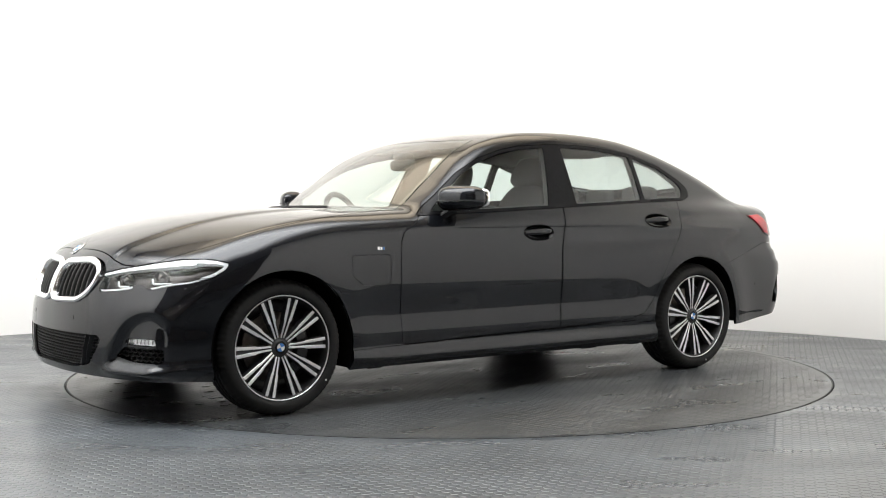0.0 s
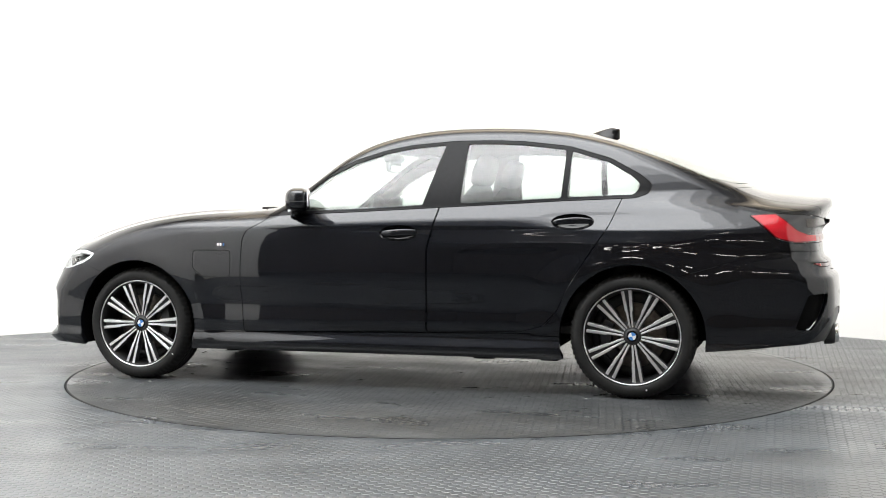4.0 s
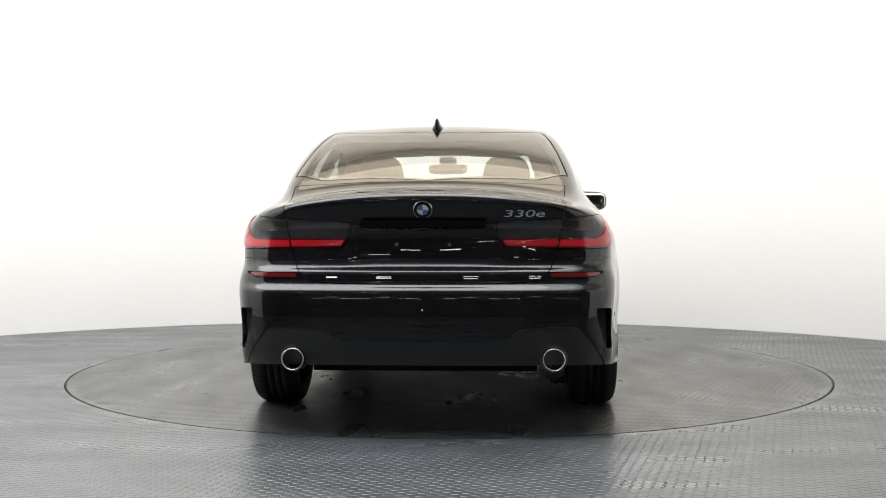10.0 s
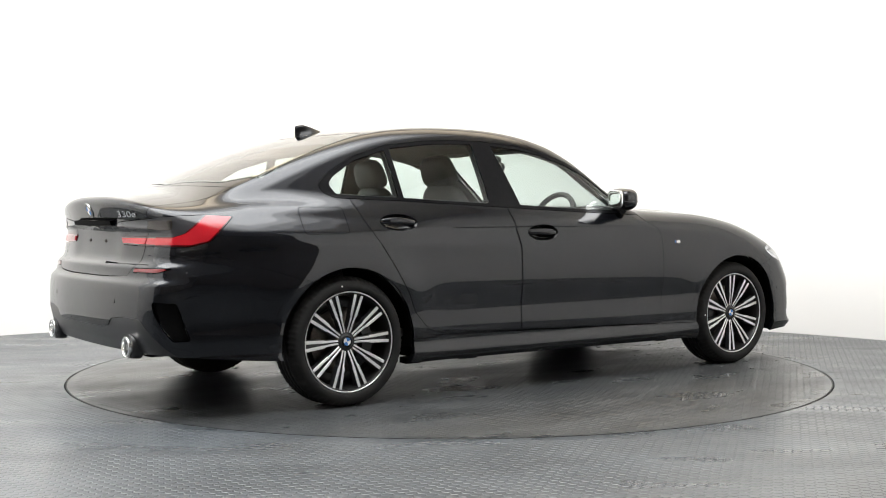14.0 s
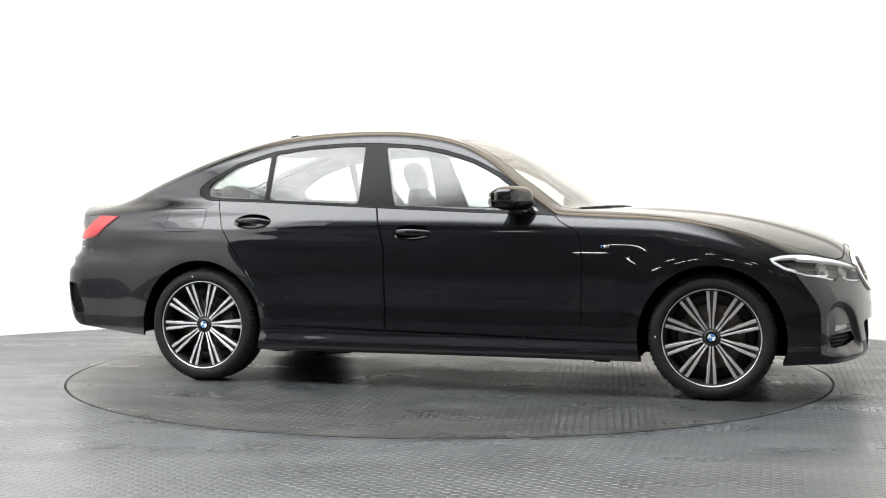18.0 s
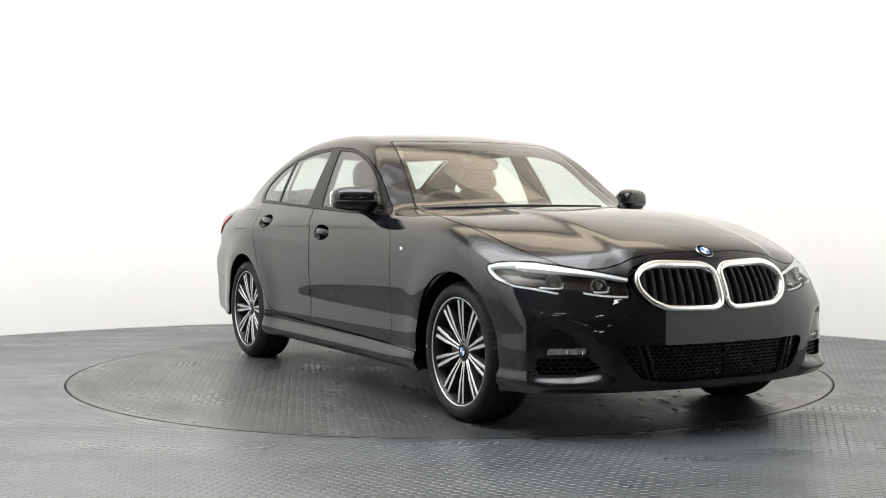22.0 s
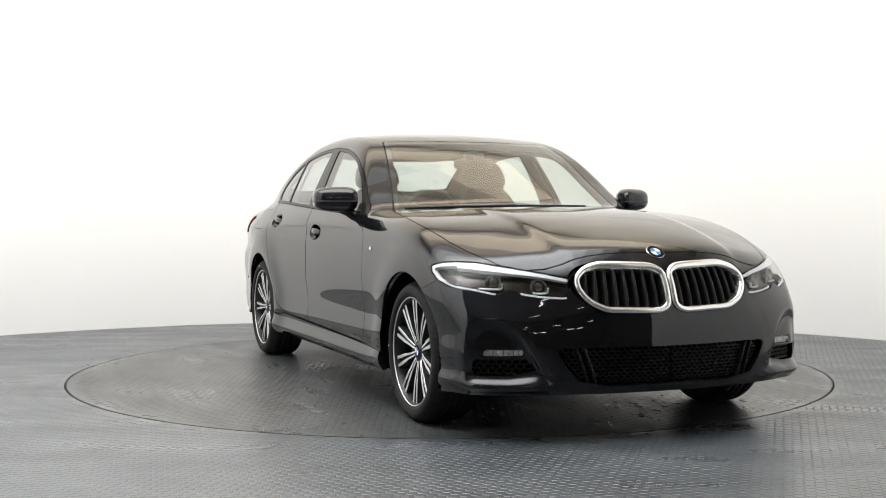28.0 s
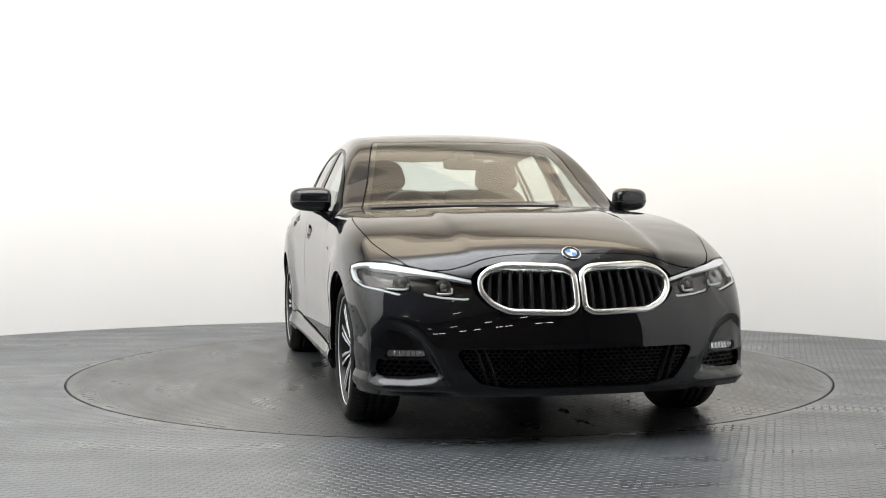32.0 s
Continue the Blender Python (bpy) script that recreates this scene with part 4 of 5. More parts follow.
def honeycomb(loop, cell, to_skin, depth=0.012, lift=-0.03, wide=0.0032, flat=1.0):
    """A hexagonal mesh inside a closed line of the skin."""
    verts, faces, seen = [], [], set()
    lo, hi = loop.min(0), loop.max(0)
    s = cell / math.sqrt(3)
    nodes = []
    for j in range(-1, int((hi[1] - lo[1]) / (1.5 * s * flat)) + 2):
        for i in range(-1, int((hi[0] - lo[0]) / cell) + 2):
            cx, cz = lo[0] + (i + 0.5 * (j % 2)) * cell, lo[1] + j * 1.5 * s * flat
            ring = [(cx + s * math.sin(math.pi / 3 * k), cz + s * flat * math.cos(math.pi / 3 * k)) for k in range(6)]
            for k in range(6):
                a, b = ring[k], ring[(k + 1) % 6]
                key = (round((a[0] + b[0]) / 2, 4), round((a[1] + b[1]) / 2, 4))
                if key not in seen:
                    seen.add(key)
                    nodes.append((a, b))
    mids = np.array([((a[0] + b[0]) / 2, (a[1] + b[1]) / 2) for a, b in nodes])
    ok = inside(loop, mids[:, 0], mids[:, 1]) > 0.002
    ends = np.array([c for (a, b), k in zip(nodes, ok) if k for c in (a, b)])
    if not len(ends):
        return [], []
    p, n = to_skin(ends)
    for i in range(0, len(ends), 2):
        a, b = Vector(p[i] + n[i] * lift), Vector(p[i + 1] + n[i + 1] * lift)
        out = Vector(n[i])
        across = (b - a).cross(out).normalized() * wide
        base = len(verts)
        for c in (a, b):
            verts += [c - across - out * depth, c - across * 0.6, c + across * 0.6, c + across - out * depth]
        faces += [(base, base + 1, base + 5, base + 4), (base + 1, base + 2, base + 6, base + 5), (base + 2, base + 3, base + 7, base + 6)]
    return verts, faces


def front_rays(e):
    y, z = e[:, 0], e[:, 1]
    o = np.stack([np.full(len(y), 1.5), y * 0.5, z], 1)
    d = np.stack([np.full(len(y), 0.72), y * 0.5, 0 * z], 1)
    d /= np.linalg.norm(d, axis=1)[:, None]
    p = cast(o, d)
    return p, skin_normal(p)


def turn_rays(e):
    a, z = e[:, 0], e[:, 1]
    p = cast(np.stack([np.full(len(a), 1.45), 0 * a, z], 1), np.stack([np.cos(a), np.sin(a), 0 * a], 1))
    return p, skin_normal(p)


def mirrored(v, f, side):
    if side > 0:
        return v, f
    return [(c[0], -c[1], c[2]) for c in v], [tuple(reversed(k)) for k in f]


def superbox(cx, cy, cz, rx, ry, rz, power=3.2, rows=22, cols=36, shape=None):
    """A softly squared block."""
    verts, faces = [], []

    def sp(v):
        return math.copysign(abs(v) ** (2.0 / power), v)

    for j in range(rows + 1):
        a = -math.pi / 2 + math.pi * j / rows
        for i in range(cols):
            b = 2 * math.pi * i / cols
            x, y, z = sp(math.cos(a)) * sp(math.cos(b)), sp(math.cos(a)) * sp(math.sin(b)), sp(math.sin(a))
            if shape:
                x, y, z = shape(x, y, z)
            verts.append((cx + rx * x, cy + ry * y, cz + rz * z))
    for j in range(rows):
        for i in range(cols):
            a, b = j * cols, (j + 1) * cols
            faces.append((a + i, a + (i + 1) % cols, b + (i + 1) % cols, b + i))
    return verts, faces


def build_mirror(door, side):
    def shape(x, y, z):
        # swept back towards its outer end, drawn in at the front
        k = 1.0 - 0.22 * max(0.0, x) ** 2
        return x * (1.0 - 0.12 * y) - 0.50 * y, y, z * k * (1.0 - 0.10 * y) + 0.04 * y

    def pane(x, y, z):
        return x - 2.9 * y, y, z * (1 - 0.10 * y) + 0.04 * y

    v, f = superbox(0.405, 0.925, 1.036, 0.072, 0.108, 0.066, 3.4, shape=shape)
    cap = mesh_part("wing_mirror", *mirrored(v, f, side), M_PAINT, door, "gloss black wing mirror")
    v, f = superbox(0.337, 0.925, 1.036, 0.0125, 0.094, 0.054, 4.5, 12, 30, shape=pane)
    mesh_part("mirror_glass", *mirrored(v, f, side), M_MIRROR, cap, "silvered mirror glass")
    v, f = superbox(0.405, 0.925, 1.024, 0.0735, 0.1095, 0.005, 4.0, 8, 36, shape=lambda x, y, z: (x * (1.0 - 0.12 * y) - 0.50 * y, y, z))
    mesh_part("mirror_seam", *mirrored(v, f, side), M_DARK, cap)
    pts = [(0.455, 0.800, 0.925), (0.452, 0.835, 0.948), (0.440, 0.862, 0.968), (0.425, 0.900, 0.985)]
    v, f = tube(pts, 0.030, 14, taper=[1.3, 0.95, 0.85, 0.85])
    mesh_part("mirror_foot", *mirrored(v, f, side), M_GLOSS, cap)


def build_handle(door, bowl, key, side):
    cx, cz, rx, rz = HANDLES[key]
    p, t = bowl
    d = np.clip(((p[:, 0] - cx) / rx) ** 2 + ((p[:, 2] - cz) / rz) ** 2, 0, 1)
    n = skin_normal(p)
    q = p - n * (0.026 * (1 - d ** 1.5))[:, None]
    tri = [tuple(k) for k in t]
    v, f = mirrored([tuple(c) for c in q], tri, side)
    cup = mesh_part("handle_cup", v, f, M_GLOSS, door)
    # the grip: a bowed bar across the cup
    pts, taper = [], []
    for i in range(15):
        u = -1 + 2 * i / 14
        s, nn = on_skin((cx + u * rx * 0.97, 0.0, cz + 0.004 - 0.004 * u), (0, 1, 0))
        pts.append(Vector(s) + Vector(nn) * (0.016 * (1 - u * u) - 0.010))
        taper.append(0.55 + 0.45 * math.sqrt(max(0.0, 1 - u * u)))
    verts, faces = [], []
    for i, c in enumerate(pts):
        for k in range(12):
            a = 2 * math.pi * k / 12
            verts.append((c[0], c[1] + 0.007 * math.cos(a) * taper[i], c[2] + 0.0175 * math.sin(a) * taper[i]))
    for i in range(14):
        for k in range(12):
            faces.append((i * 12 + k, i * 12 + (k + 1) % 12, (i + 1) * 12 + (k + 1) % 12, (i + 1) * 12 + k))
    faces += [tuple(reversed(range(12))), tuple(range(14 * 12, 15 * 12))]
    mesh_part("door_handle", *mirrored(verts, faces, side), M_PAINT, door, "bowed black door handle")


# ---- inside the car ----
def lining_field(x, y, z):
    return skin(x, y, z) + 0.035


def build_lining(car):
    mesh = half_skin(150, 120, lining_field, (-1.75, 0.95))
    x, y, z = mesh[0].T
    mesh = clip(mesh, np.minimum(np.minimum(np.minimum(z - 0.42, 0.93 - x), x + 1.85), np.hypot(x + 1.4255, z - 0.318) - 0.44))

    def drop(loop, i, j, other, off):
        nonlocal mesh
        q = mesh[0]
        mesh = clip(mesh, -np.minimum(inside(loop, q[:, i], q[:, j]) - off, other(q)))

    drop(SCREEN, 0, 1, lambda q: q[:, 2] - 0.9, 0.02)
    drop(BACKLIGHT, 0, 1, lambda q: q[:, 2] - 0.95, 0.03)
    for loop in (FRONT_GLASS, REAR_GLASS, QUARTER_GLASS):
        drop(loop, 0, 2, lambda q: q[:, 1] - 0.4, 0.004)
    q = mesh[0]
    belt = np.interp(q[:, 0], [-1.5, 0.6], [1.03, 0.945])

    def nrm(p):
        return -skin_normal(p)

    def flip(m):
        return m[0], m[1][:, ::-1]

    lower_half = clip(mesh, belt - q[:, 2] - 0.002)
    upper = clip(mesh, q[:, 2] - belt)
    side_high = np.interp(upper[0][:, 0], [-1.9, -1.3, -0.5, 0.2, 0.6], [1.12, 1.28, 1.345, 1.26, 1.0])
    shell("pillar_lining", flip(clip(upper, side_high - upper[0][:, 2])), M_DASH, car, both=True, depth=-0.006, label="dark pillar lining", normals=nrm)
    mesh = clip(upper, upper[0][:, 2] - side_high - 0.001)
    shell("headlining", flip(mesh), M_LINING, car, both=True, depth=-0.006, label="light grey cloth headlining", normals=nrm)
    shell("door_lining", flip(lower_half), M_DASH, car, both=True, depth=-0.006, label="dark door and side lining", normals=nrm)


def build_seat(car, y, x):
    s = empty("front_seat", pose(x, y, 0))
    s.parent = car
    v, f = superbox(0.05, 0, 0.50, 0.27, 0.25, 0.10, 3.0)
    mesh_part("seat_cushion", v, f, M_SEAT, s)
    for k in (1, -1):
        v, f = superbox(0.06, 0.22 * k, 0.545, 0.24, 0.055, 0.08, 2.6)
        mesh_part("seat_bolster", v, f, M_SEAT, s)
    # backrest, leaning back
    m = pose(-0.20, 0, 0.52, 0, -20, 0)
    v, f = superbox(0, 0, 0.30, 0.075, 0.235, 0.35, 3.0, shape=lambda a, b, c: (a + 0.10 * b * b, b * (1 - 0.16 * max(0, c)), c))
    mesh_part("backrest", [m @ Vector(c) for c in v], f, M_SEAT, s)
    for k in (1, -1):
        v, f = superbox(0.055, 0.20 * k, 0.24, 0.07, 0.05, 0.24, 2.4)
        mesh_part("side_bolster", [m @ Vector(c) for c in v], f, M_SEAT, s)
    v, f = superbox(0.02, 0, 0.715, 0.055, 0.135, 0.095, 3.2, shape=lambda a, b, c: (a, b * (1 - 0.15 * c), c))
    mesh_part("headrest", [m @ Vector(c) for c in v], f, M_SEAT, s)
    for k in (1, -1):
        v, f = tube([m @ Vector((0.01, 0.06 * k, 0.60)), m @ Vector((0.015, 0.06 * k, 0.70))], 0.006, 8)
        mesh_part("headrest_post", v, f, M_CHROME, s)


def build_interior(car):
    build_lining(car)
    for y in (0.37, -0.37):
        build_seat(car, y, -0.10)
    v, f = superbox(-1.02, 0, 0.48, 0.28, 0.64, 0.11, 3.6)
    mesh_part("rear_bench", v, f, M_SEAT, car, "black leather rear bench")
    m = pose(-1.30, 0, 0.55, 0, -24, 0)
    v, f = superbox(0, 0, 0.23, 0.085, 0.62, 0.29, 4.0)
    mesh_part("rear_backrest", [m @ Vector(c) for c in v], f, M_SEAT, car)
    for y, r in ((0.37, 0.135), (0.0, 0.11), (-0.37, 0.135)):
        v, f = superbox(-1.455, y, 1.070 if r > 0.12 else 1.055, 0.05, r, 0.062, 3.6)
        mesh_part("rear_headrest", v, f, M_SEAT, car)
    bm = bmesh.new()
    box(bm, -1.66, 0, 1.005, 0.40, 1.24, 0.02)
    part("parcel_shelf", bm, M_DASH, car, smooth=False)
    # dashboard with its hood and screen
    v, f = superbox(0.70, 0, 0.855, 0.30, 0.70, 0.105, 3.6, shape=lambda a, b, c: (a - 0.06 * b * b, b, c - 0.12 * max(0, a)))
    dash = mesh_part("dashboard", v, f, M_DASH, car, "dark moulded dashboard")
    v, f = superbox(0.53, -0.37, 0.955, 0.10, 0.19, 0.032, 3.0)
    mesh_part("instrument_hood", v, f, M_DASH, dash)
    v, f = superbox(0.50, 0.0, 0.945, 0.014, 0.13, 0.055, 6.0, 10, 24)
    mesh_part("centre_screen", v, f, M_GLOSS, dash)
    # steering wheel on the right-hand side
    m = pose(0.33, -0.37, 0.905, 0, -66, 0)
    ring = [m @ Vector((0.185 * math.cos(a), 0.185 * math.sin(a), 0)) for a in np.linspace(0, 2 * math.pi, 40, endpoint=False)]
    v, f = tube(ring, 0.017, 10, True)
    sw = mesh_part("steering_wheel", v, f, M_SEAT, car, "black leather steering wheel")
    v, f = superbox(0, 0, -0.02, 0.062, 0.075, 0.03, 3.0, 12, 24)
    mesh_part("wheel_boss", [m @ Vector(c) for c in v], f, M_DASH, sw)
    for a in (90, 180, 270):
        c, s = math.cos(math.radians(a)), math.sin(math.radians(a))
        v, f = tube([m @ Vector((0.05 * c, 0.05 * s, -0.015)), m @ Vector((0.178 * c, 0.178 * s, 0))], 0.014, 8)
        mesh_part("wheel_spoke", v, f, M_DASH, sw)
    # inner mirror and camera box at the head of the windscreen
    v, f = superbox(0.15, 0.0, 1.245, 0.018, 0.125, 0.035, 3.6, 12, 26)
    im = mesh_part("inner_mirror", v, f, M_DASH, car)
    v, f = superbox(0.138, 0.0, 1.245, 0.009, 0.116, 0.029, 5.0, 8, 24)
    mesh_part("mirror_glass", v, f, M_MIRROR, im)
    v, f = superbox(0.145, 0.0, 1.295, 0.06, 0.055, 0.026, 3.0, 12, 24)
    mesh_part("camera_box", v, f, M_DASH, im)
    for s in (1, -1):
        v, f = superbox(0.02, 0.31 * s, 1.325, 0.055, 0.17, 0.010, 4.0, 8, 24)
        mesh_part("sun_visor", v, f, M_LINING, car)
    bm = bmesh.new()
    box(bm, -0.35, 0, 0.34, 2.3, 1.56, 0.04)
    part("cabin_floor", bm, M_DASH, car, smooth=False)
    v, f = superbox(-0.10, 0, 0.55, 0.55, 0.11, 0.12, 4.0)
    mesh_part("centre_console", v, f, M_DASH, car)


def build_underside(car):
    bm = bmesh.new()
    box(bm, 0.0, 0, 0.235, 1.95, 1.60, 0.07, bevel=0.02)
    part("floor_pan", bm, M_SHADE, car, "dark plastic underbody tray")
    bm = bmesh.new()
    box(bm, 1.55, 0, 0.245, 1.15, 0.98, 0.05)
    part("engine_tray", bm, M_SHADE, car)
    bm = bmesh.new()
    box(bm, -1.62, 0, 0.30, 1.35, 0.98, 0.06)
    part("rear_tray", bm, M_SHADE, car)
    for x in (1.4255, -1.4255):
        for side in (1, -1):
            verts, faces, n = [], [], 40
            for k in range(n + 1):
                low = -18 if x > 0 else -7
                q = math.radians(low + (180 - 2 * low) * k / n)
                for r, y in ((0.372, 0.885), (0.388, 0.85), (0.388, 0.50)):
                    verts.append((x + r * math.cos(q), y * side, 0.318 + r * math.sin(q)))
            for k in range(n):
                for j in range(2):
                    a, b = 3 * k + j, 3 * k + 3 + j
                    faces.append((a, a + 1, b + 1, b))
            faces.append(tuple(3 * k + 2 for k in range(n + 1)))
            mesh_part("wheel_arch_liner", verts, faces, M_SHADE, car)
    for side in (1, -1):
        for x, w in ((0.86, 0.09), (-0.62, 0.12), (-0.98, 0.10)):
            bm = bmesh.new()
            box(bm, x, 0.76 * side, 0.19, w, 0.07, 0.035, bevel=0.008)
            part("jacking_pad", bm, M_SHADE, car)
    v, f = superbox(-2.12, 0, 0.335, 0.16, 0.42, 0.045, 3.5)
    mesh_part("silencer", v, f, M_ALLOY_DARK, car, "grey exhaust silencer under the tail")


def build_car():
    car = empty("saloon_car")
    tagged(car, "glossy black four-door saloon car with chrome grille on a turntable", "car")
    body = half_skin(420, 400)
    x, y, z = body[0].T
    # underside and wheel openings
    floor_z = np.interp(x, [-2.5, -2.3, -1.85, -1.0, 1.0, 1.7, 1.9, 2.3], [0.312, 0.300, 0.260, 0.195, 0.195, 0.185, 0.200, 0.205])
    body = clip(body, z - floor_z)
    for wx in (1.4255, -1.4255):
        x, y, z = body[0].T
        body = clip(body, np.maximum(np.hypot(x - wx, z - 0.318) - 0.374, 0.52 - y))

    def take(g_of, gap=GAP):
        nonlocal body
        piece, body = split(body, g_of(*body[0].T), gap)
        return piece

    screen = take(lambda x, y, z: np.minimum(inside(SCREEN, x, y), z - 0.95), 0.004)
    back = take(lambda x, y, z: np.minimum(inside(BACKLIGHT, x, y), z - 1.0), 0.004)
    roof = take(lambda x, y, z: np.minimum(inside(ROOF_PANEL, x, y), z - 1.2), 0.0008)
    dlo = take(lambda x, y, z: np.minimum(inside(DLO, x, z), y - 0.45))
    door_f = take(lambda x, y, z: np.minimum(inside(FRONT_DOOR, x, z), y - 0.5), 0.0022)
    door_r = take(lambda x, y, z: np.minimum(inside(REAR_DOOR, x, z), y - 0.5), 0.0022)
    kidney = take(lambda x, y, z: np.minimum(inside(KIDNEY, y, z), x - 1.7), 0.0005)
    lamp_f = take(lambda x, y, z: np.minimum(inside(HEADLIGHT, np.arctan2(y, x - 1.45), z), x - 1.5))
    lamp_r = take(lambda x, y, z: np.minimum(inside(TAILLIGHT, np.arctan2(y, -1.7 - x), z), -1.8 - x))
    reflector = take(lambda x, y, z: np.minimum(inside(REFLECTOR, np.arctan2(y, -1.7 - x), z), -1.8 - x))
    vent = take(lambda x, y, z: np.minimum(inside(CORNER_VENT, np.arctan2(y, -1.7 - x), z), -1.8 - x))
    intake = take(lambda x, y, z: np.minimum(inside(INTAKE, y, z), x - 1.7))
    fog_open = take(lambda x, y, z: np.minimum(inside(FOG_OPEN, np.arctan2(y, x - 1.45), z), x - 1.5))
    fog_lens = take(lambda x, y, z: np.minimum(inside(FOG_LENS, np.arctan2(y, x - 1.45), z), x - 1.5))
    bonnet = take(lambda x, y, z: np.minimum(inside(BONNET, x, y), z - 0.6), 0.0022)
    boot = take(lambda x, y, z: np.minimum(np.minimum(TRUNK_Y(z) - y, -2.035 + 0.26 * y * y - x), z - 0.657 - 0.012 * (y / 0.5) ** 4), 0.0022)
    bump_f = take(lambda x, y, z: np.minimum(x - 1.62, np.where(x > 1.9, 0.5, 0.675 + (x - 1.79) * 0.35 - z)), 0.001)
    diffuser = take(lambda x, y, z: np.minimum(inside(DIFFUSER, y, z), -2.05 - x), 0.001)
    bump_r = take(lambda x, y, z: np.minimum(-1.60 - x, np.where(y > 0.60, np.where(x > -2.12, 0.657 + (-1.74 - x) * 0.28, 0.763) - z, 0.705 - z)), 0.001)
    sill = take(lambda x, y, z: np.minimum(np.minimum(1.12 - x, x + 1.13), np.where(x > -0.9, 0.292 + (0.75 - x) * 0.021, 0.315) - z))
    wing = take(lambda x, y, z: np.minimum(x - 0.62, 1.02 - z), 0.0008)

    shell("roof", roof, M_PAINT, car, both=True)
    hood = shell("bonnet", bonnet, M_PAINT, car, both=True, label="long black bonnet with raised ridges")
    lid = shell("boot_lid", boot, M_PAINT, car, both=True, label="black boot lid with a plain plate recess")
    bf = shell("front_bumper", bump_f, M_PAINT, car, both=True, depth=0.03)
    br = shell("rear_bumper", bump_r, M_PAINT, car, both=True, depth=0.02)
    df_ = shell("diffuser", diffuser, M_SATIN, br, both=True, label="satin dark grey diffuser", depth=0.03, lift=-0.004)
    ws = shell("windscreen", screen, M_GLASS, car, both=True, label="large tinted windscreen", depth=0.006)
    p = screen[0]
    shell("screen_border", clip(screen, 0.030 - inside(SCREEN, p[:, 0], p[:, 1])), M_GLOSS, ws, both=True, depth=0.002, lift=-0.004, label="black printed glass border")
    rw = shell("rear_window", back, M_GLASS, car, both=True, label="raked tinted rear window", depth=0.006)
    p = back[0]
    shell("window_border", clip(back, 0.028 - inside(BACKLIGHT, p[:, 0], p[:, 1])), M_GLOSS, rw, both=True, depth=0.002, lift=-0.004)
    for side in (1, -1):
        q = wing[0]
        if side > 0:
            flap, rest = split(wing, np.minimum(inside(CHARGE_FLAP, q[:, 0], q[:, 2]), q[:, 1] - 0.5), 0.0015)
            fender = shell("front_wing", rest, M_PAINT, car, side=side)
            shell("charging_flap", flap, M_PAINT, fender, side=side)
        else:
            fender = shell("front_wing", wing, M_PAINT, car, side=side)
        q = body[0]
        if side < 0:
            flap, rest = split(body, np.minimum(inside(FUEL_FLAP, q[:, 0], q[:, 2]), q[:, 1] - 0.5), 0.0015)
            quarter = shell("side_frame", rest, M_PAINT, car, side=side)
            shell("fuel_flap", flap, M_PAINT, quarter, side=side)
        else:
            quarter = shell("side_frame", body, M_PAINT, car, side=side)
        doors = {}
        for key, nm, mesh in (("front", "front_door", door_f), ("rear", "rear_door", door_r)):
            cx, cz, rx, rz = HANDLES[key]
            bowl, rest = split(mesh, np.minimum(inside(oval(cx, cz, rx, rz), mesh[0][:, 0], mesh[0][:, 2]), mesh[0][:, 1] - 0.5), 0.0002)
            doors[key] = shell(nm, rest, M_PAINT, car, side=side)
            build_handle(doors[key], bowl, key, side)
        shell("side_sill", sill, M_PAINT, car, side=side, depth=0.03, lift=0.006)
        trim = dlo
        for nm, loop, owner in (("front_window", FRONT_GLASS, doors["front"]), ("rear_door_window", REAR_GLASS, doors["rear"]), ("quarter_window", QUARTER_GLASS, car)):
            pane, trim = split(trim, inside(loop, trim[0][:, 0], trim[0][:, 2]), 0.001)
            shell(nm, pane, M_GLASS, owner, side=side, depth=0.004, lift=-0.004)
        shell("window_surround", trim, M_PILLAR, car, side=side, label="satin black window surround")
        build_headlight(car, lamp_f, side)
        build_taillight(car, lid, lamp_r, side)
        build_mirror(doors["front"], side)
        shell("reflector", reflector, M_REDDARK, br, side=side, label="slim dark red reflector", lift=0.002)
        # vent and fog opening end in near-black sheets that paint their inner shade
        shell("corner_vent", vent, M_SHADE, br, side=side, depth=0.03, lift=-0.022, label="corner vent closed by a sheet in shade black")
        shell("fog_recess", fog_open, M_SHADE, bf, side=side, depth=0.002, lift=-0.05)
        v, f = honeycomb(FOG_OPEN, 0.034, turn_rays, lift=-0.02, wide=0.003, flat=0.6)
        mesh_part("fog_mesh", *mirrored(v, f, side), M_GRILLE, bf, smooth=False)
        shell("fog_lamp_bed", fog_lens, M_REFLECT, bf, side=side, depth=0.002, lift=-0.02)
        shell("fog_lamp", fog_lens, M_LENS, bf, side=side, depth=0.02, label="slim clear fog lamp")
        for i in range(7):
            ang = math.radians(45.2 + 1.25 * i)
            q, n = on_skin((1.45, 0, 0.378), (math.cos(ang), math.sin(ang), 0))
            bm = bmesh.new()
            box(bm, 0, 0, -0.010, 0.0065, 0.019, 0.008, bevel=0.002)
            bmesh.ops.transform(bm, matrix=Matrix.Diagonal((1, side, 1, 1)) @ frame_at(q, n), verts=bm.verts)
            if side < 0:
                bmesh.ops.reverse_faces(bm, faces=bm.faces)
            part("fog_facet", bm, M_CHROME, bf)
        # exhaust tip
        v, f = lathe([(0.046, -0.10), (0.0475, -0.008), (0.0482, -0.003), (0.0478, 0.001), (0.0462, 0.0035), (0.0445, 0.0022), (0.0432, -0.002), (0.0422, -0.01), (0.041, -0.085)], 48)
        tip = mesh_part("exhaust_tip", v, f, M_SATIN_CHROME, br, "round chrome exhaust tip")
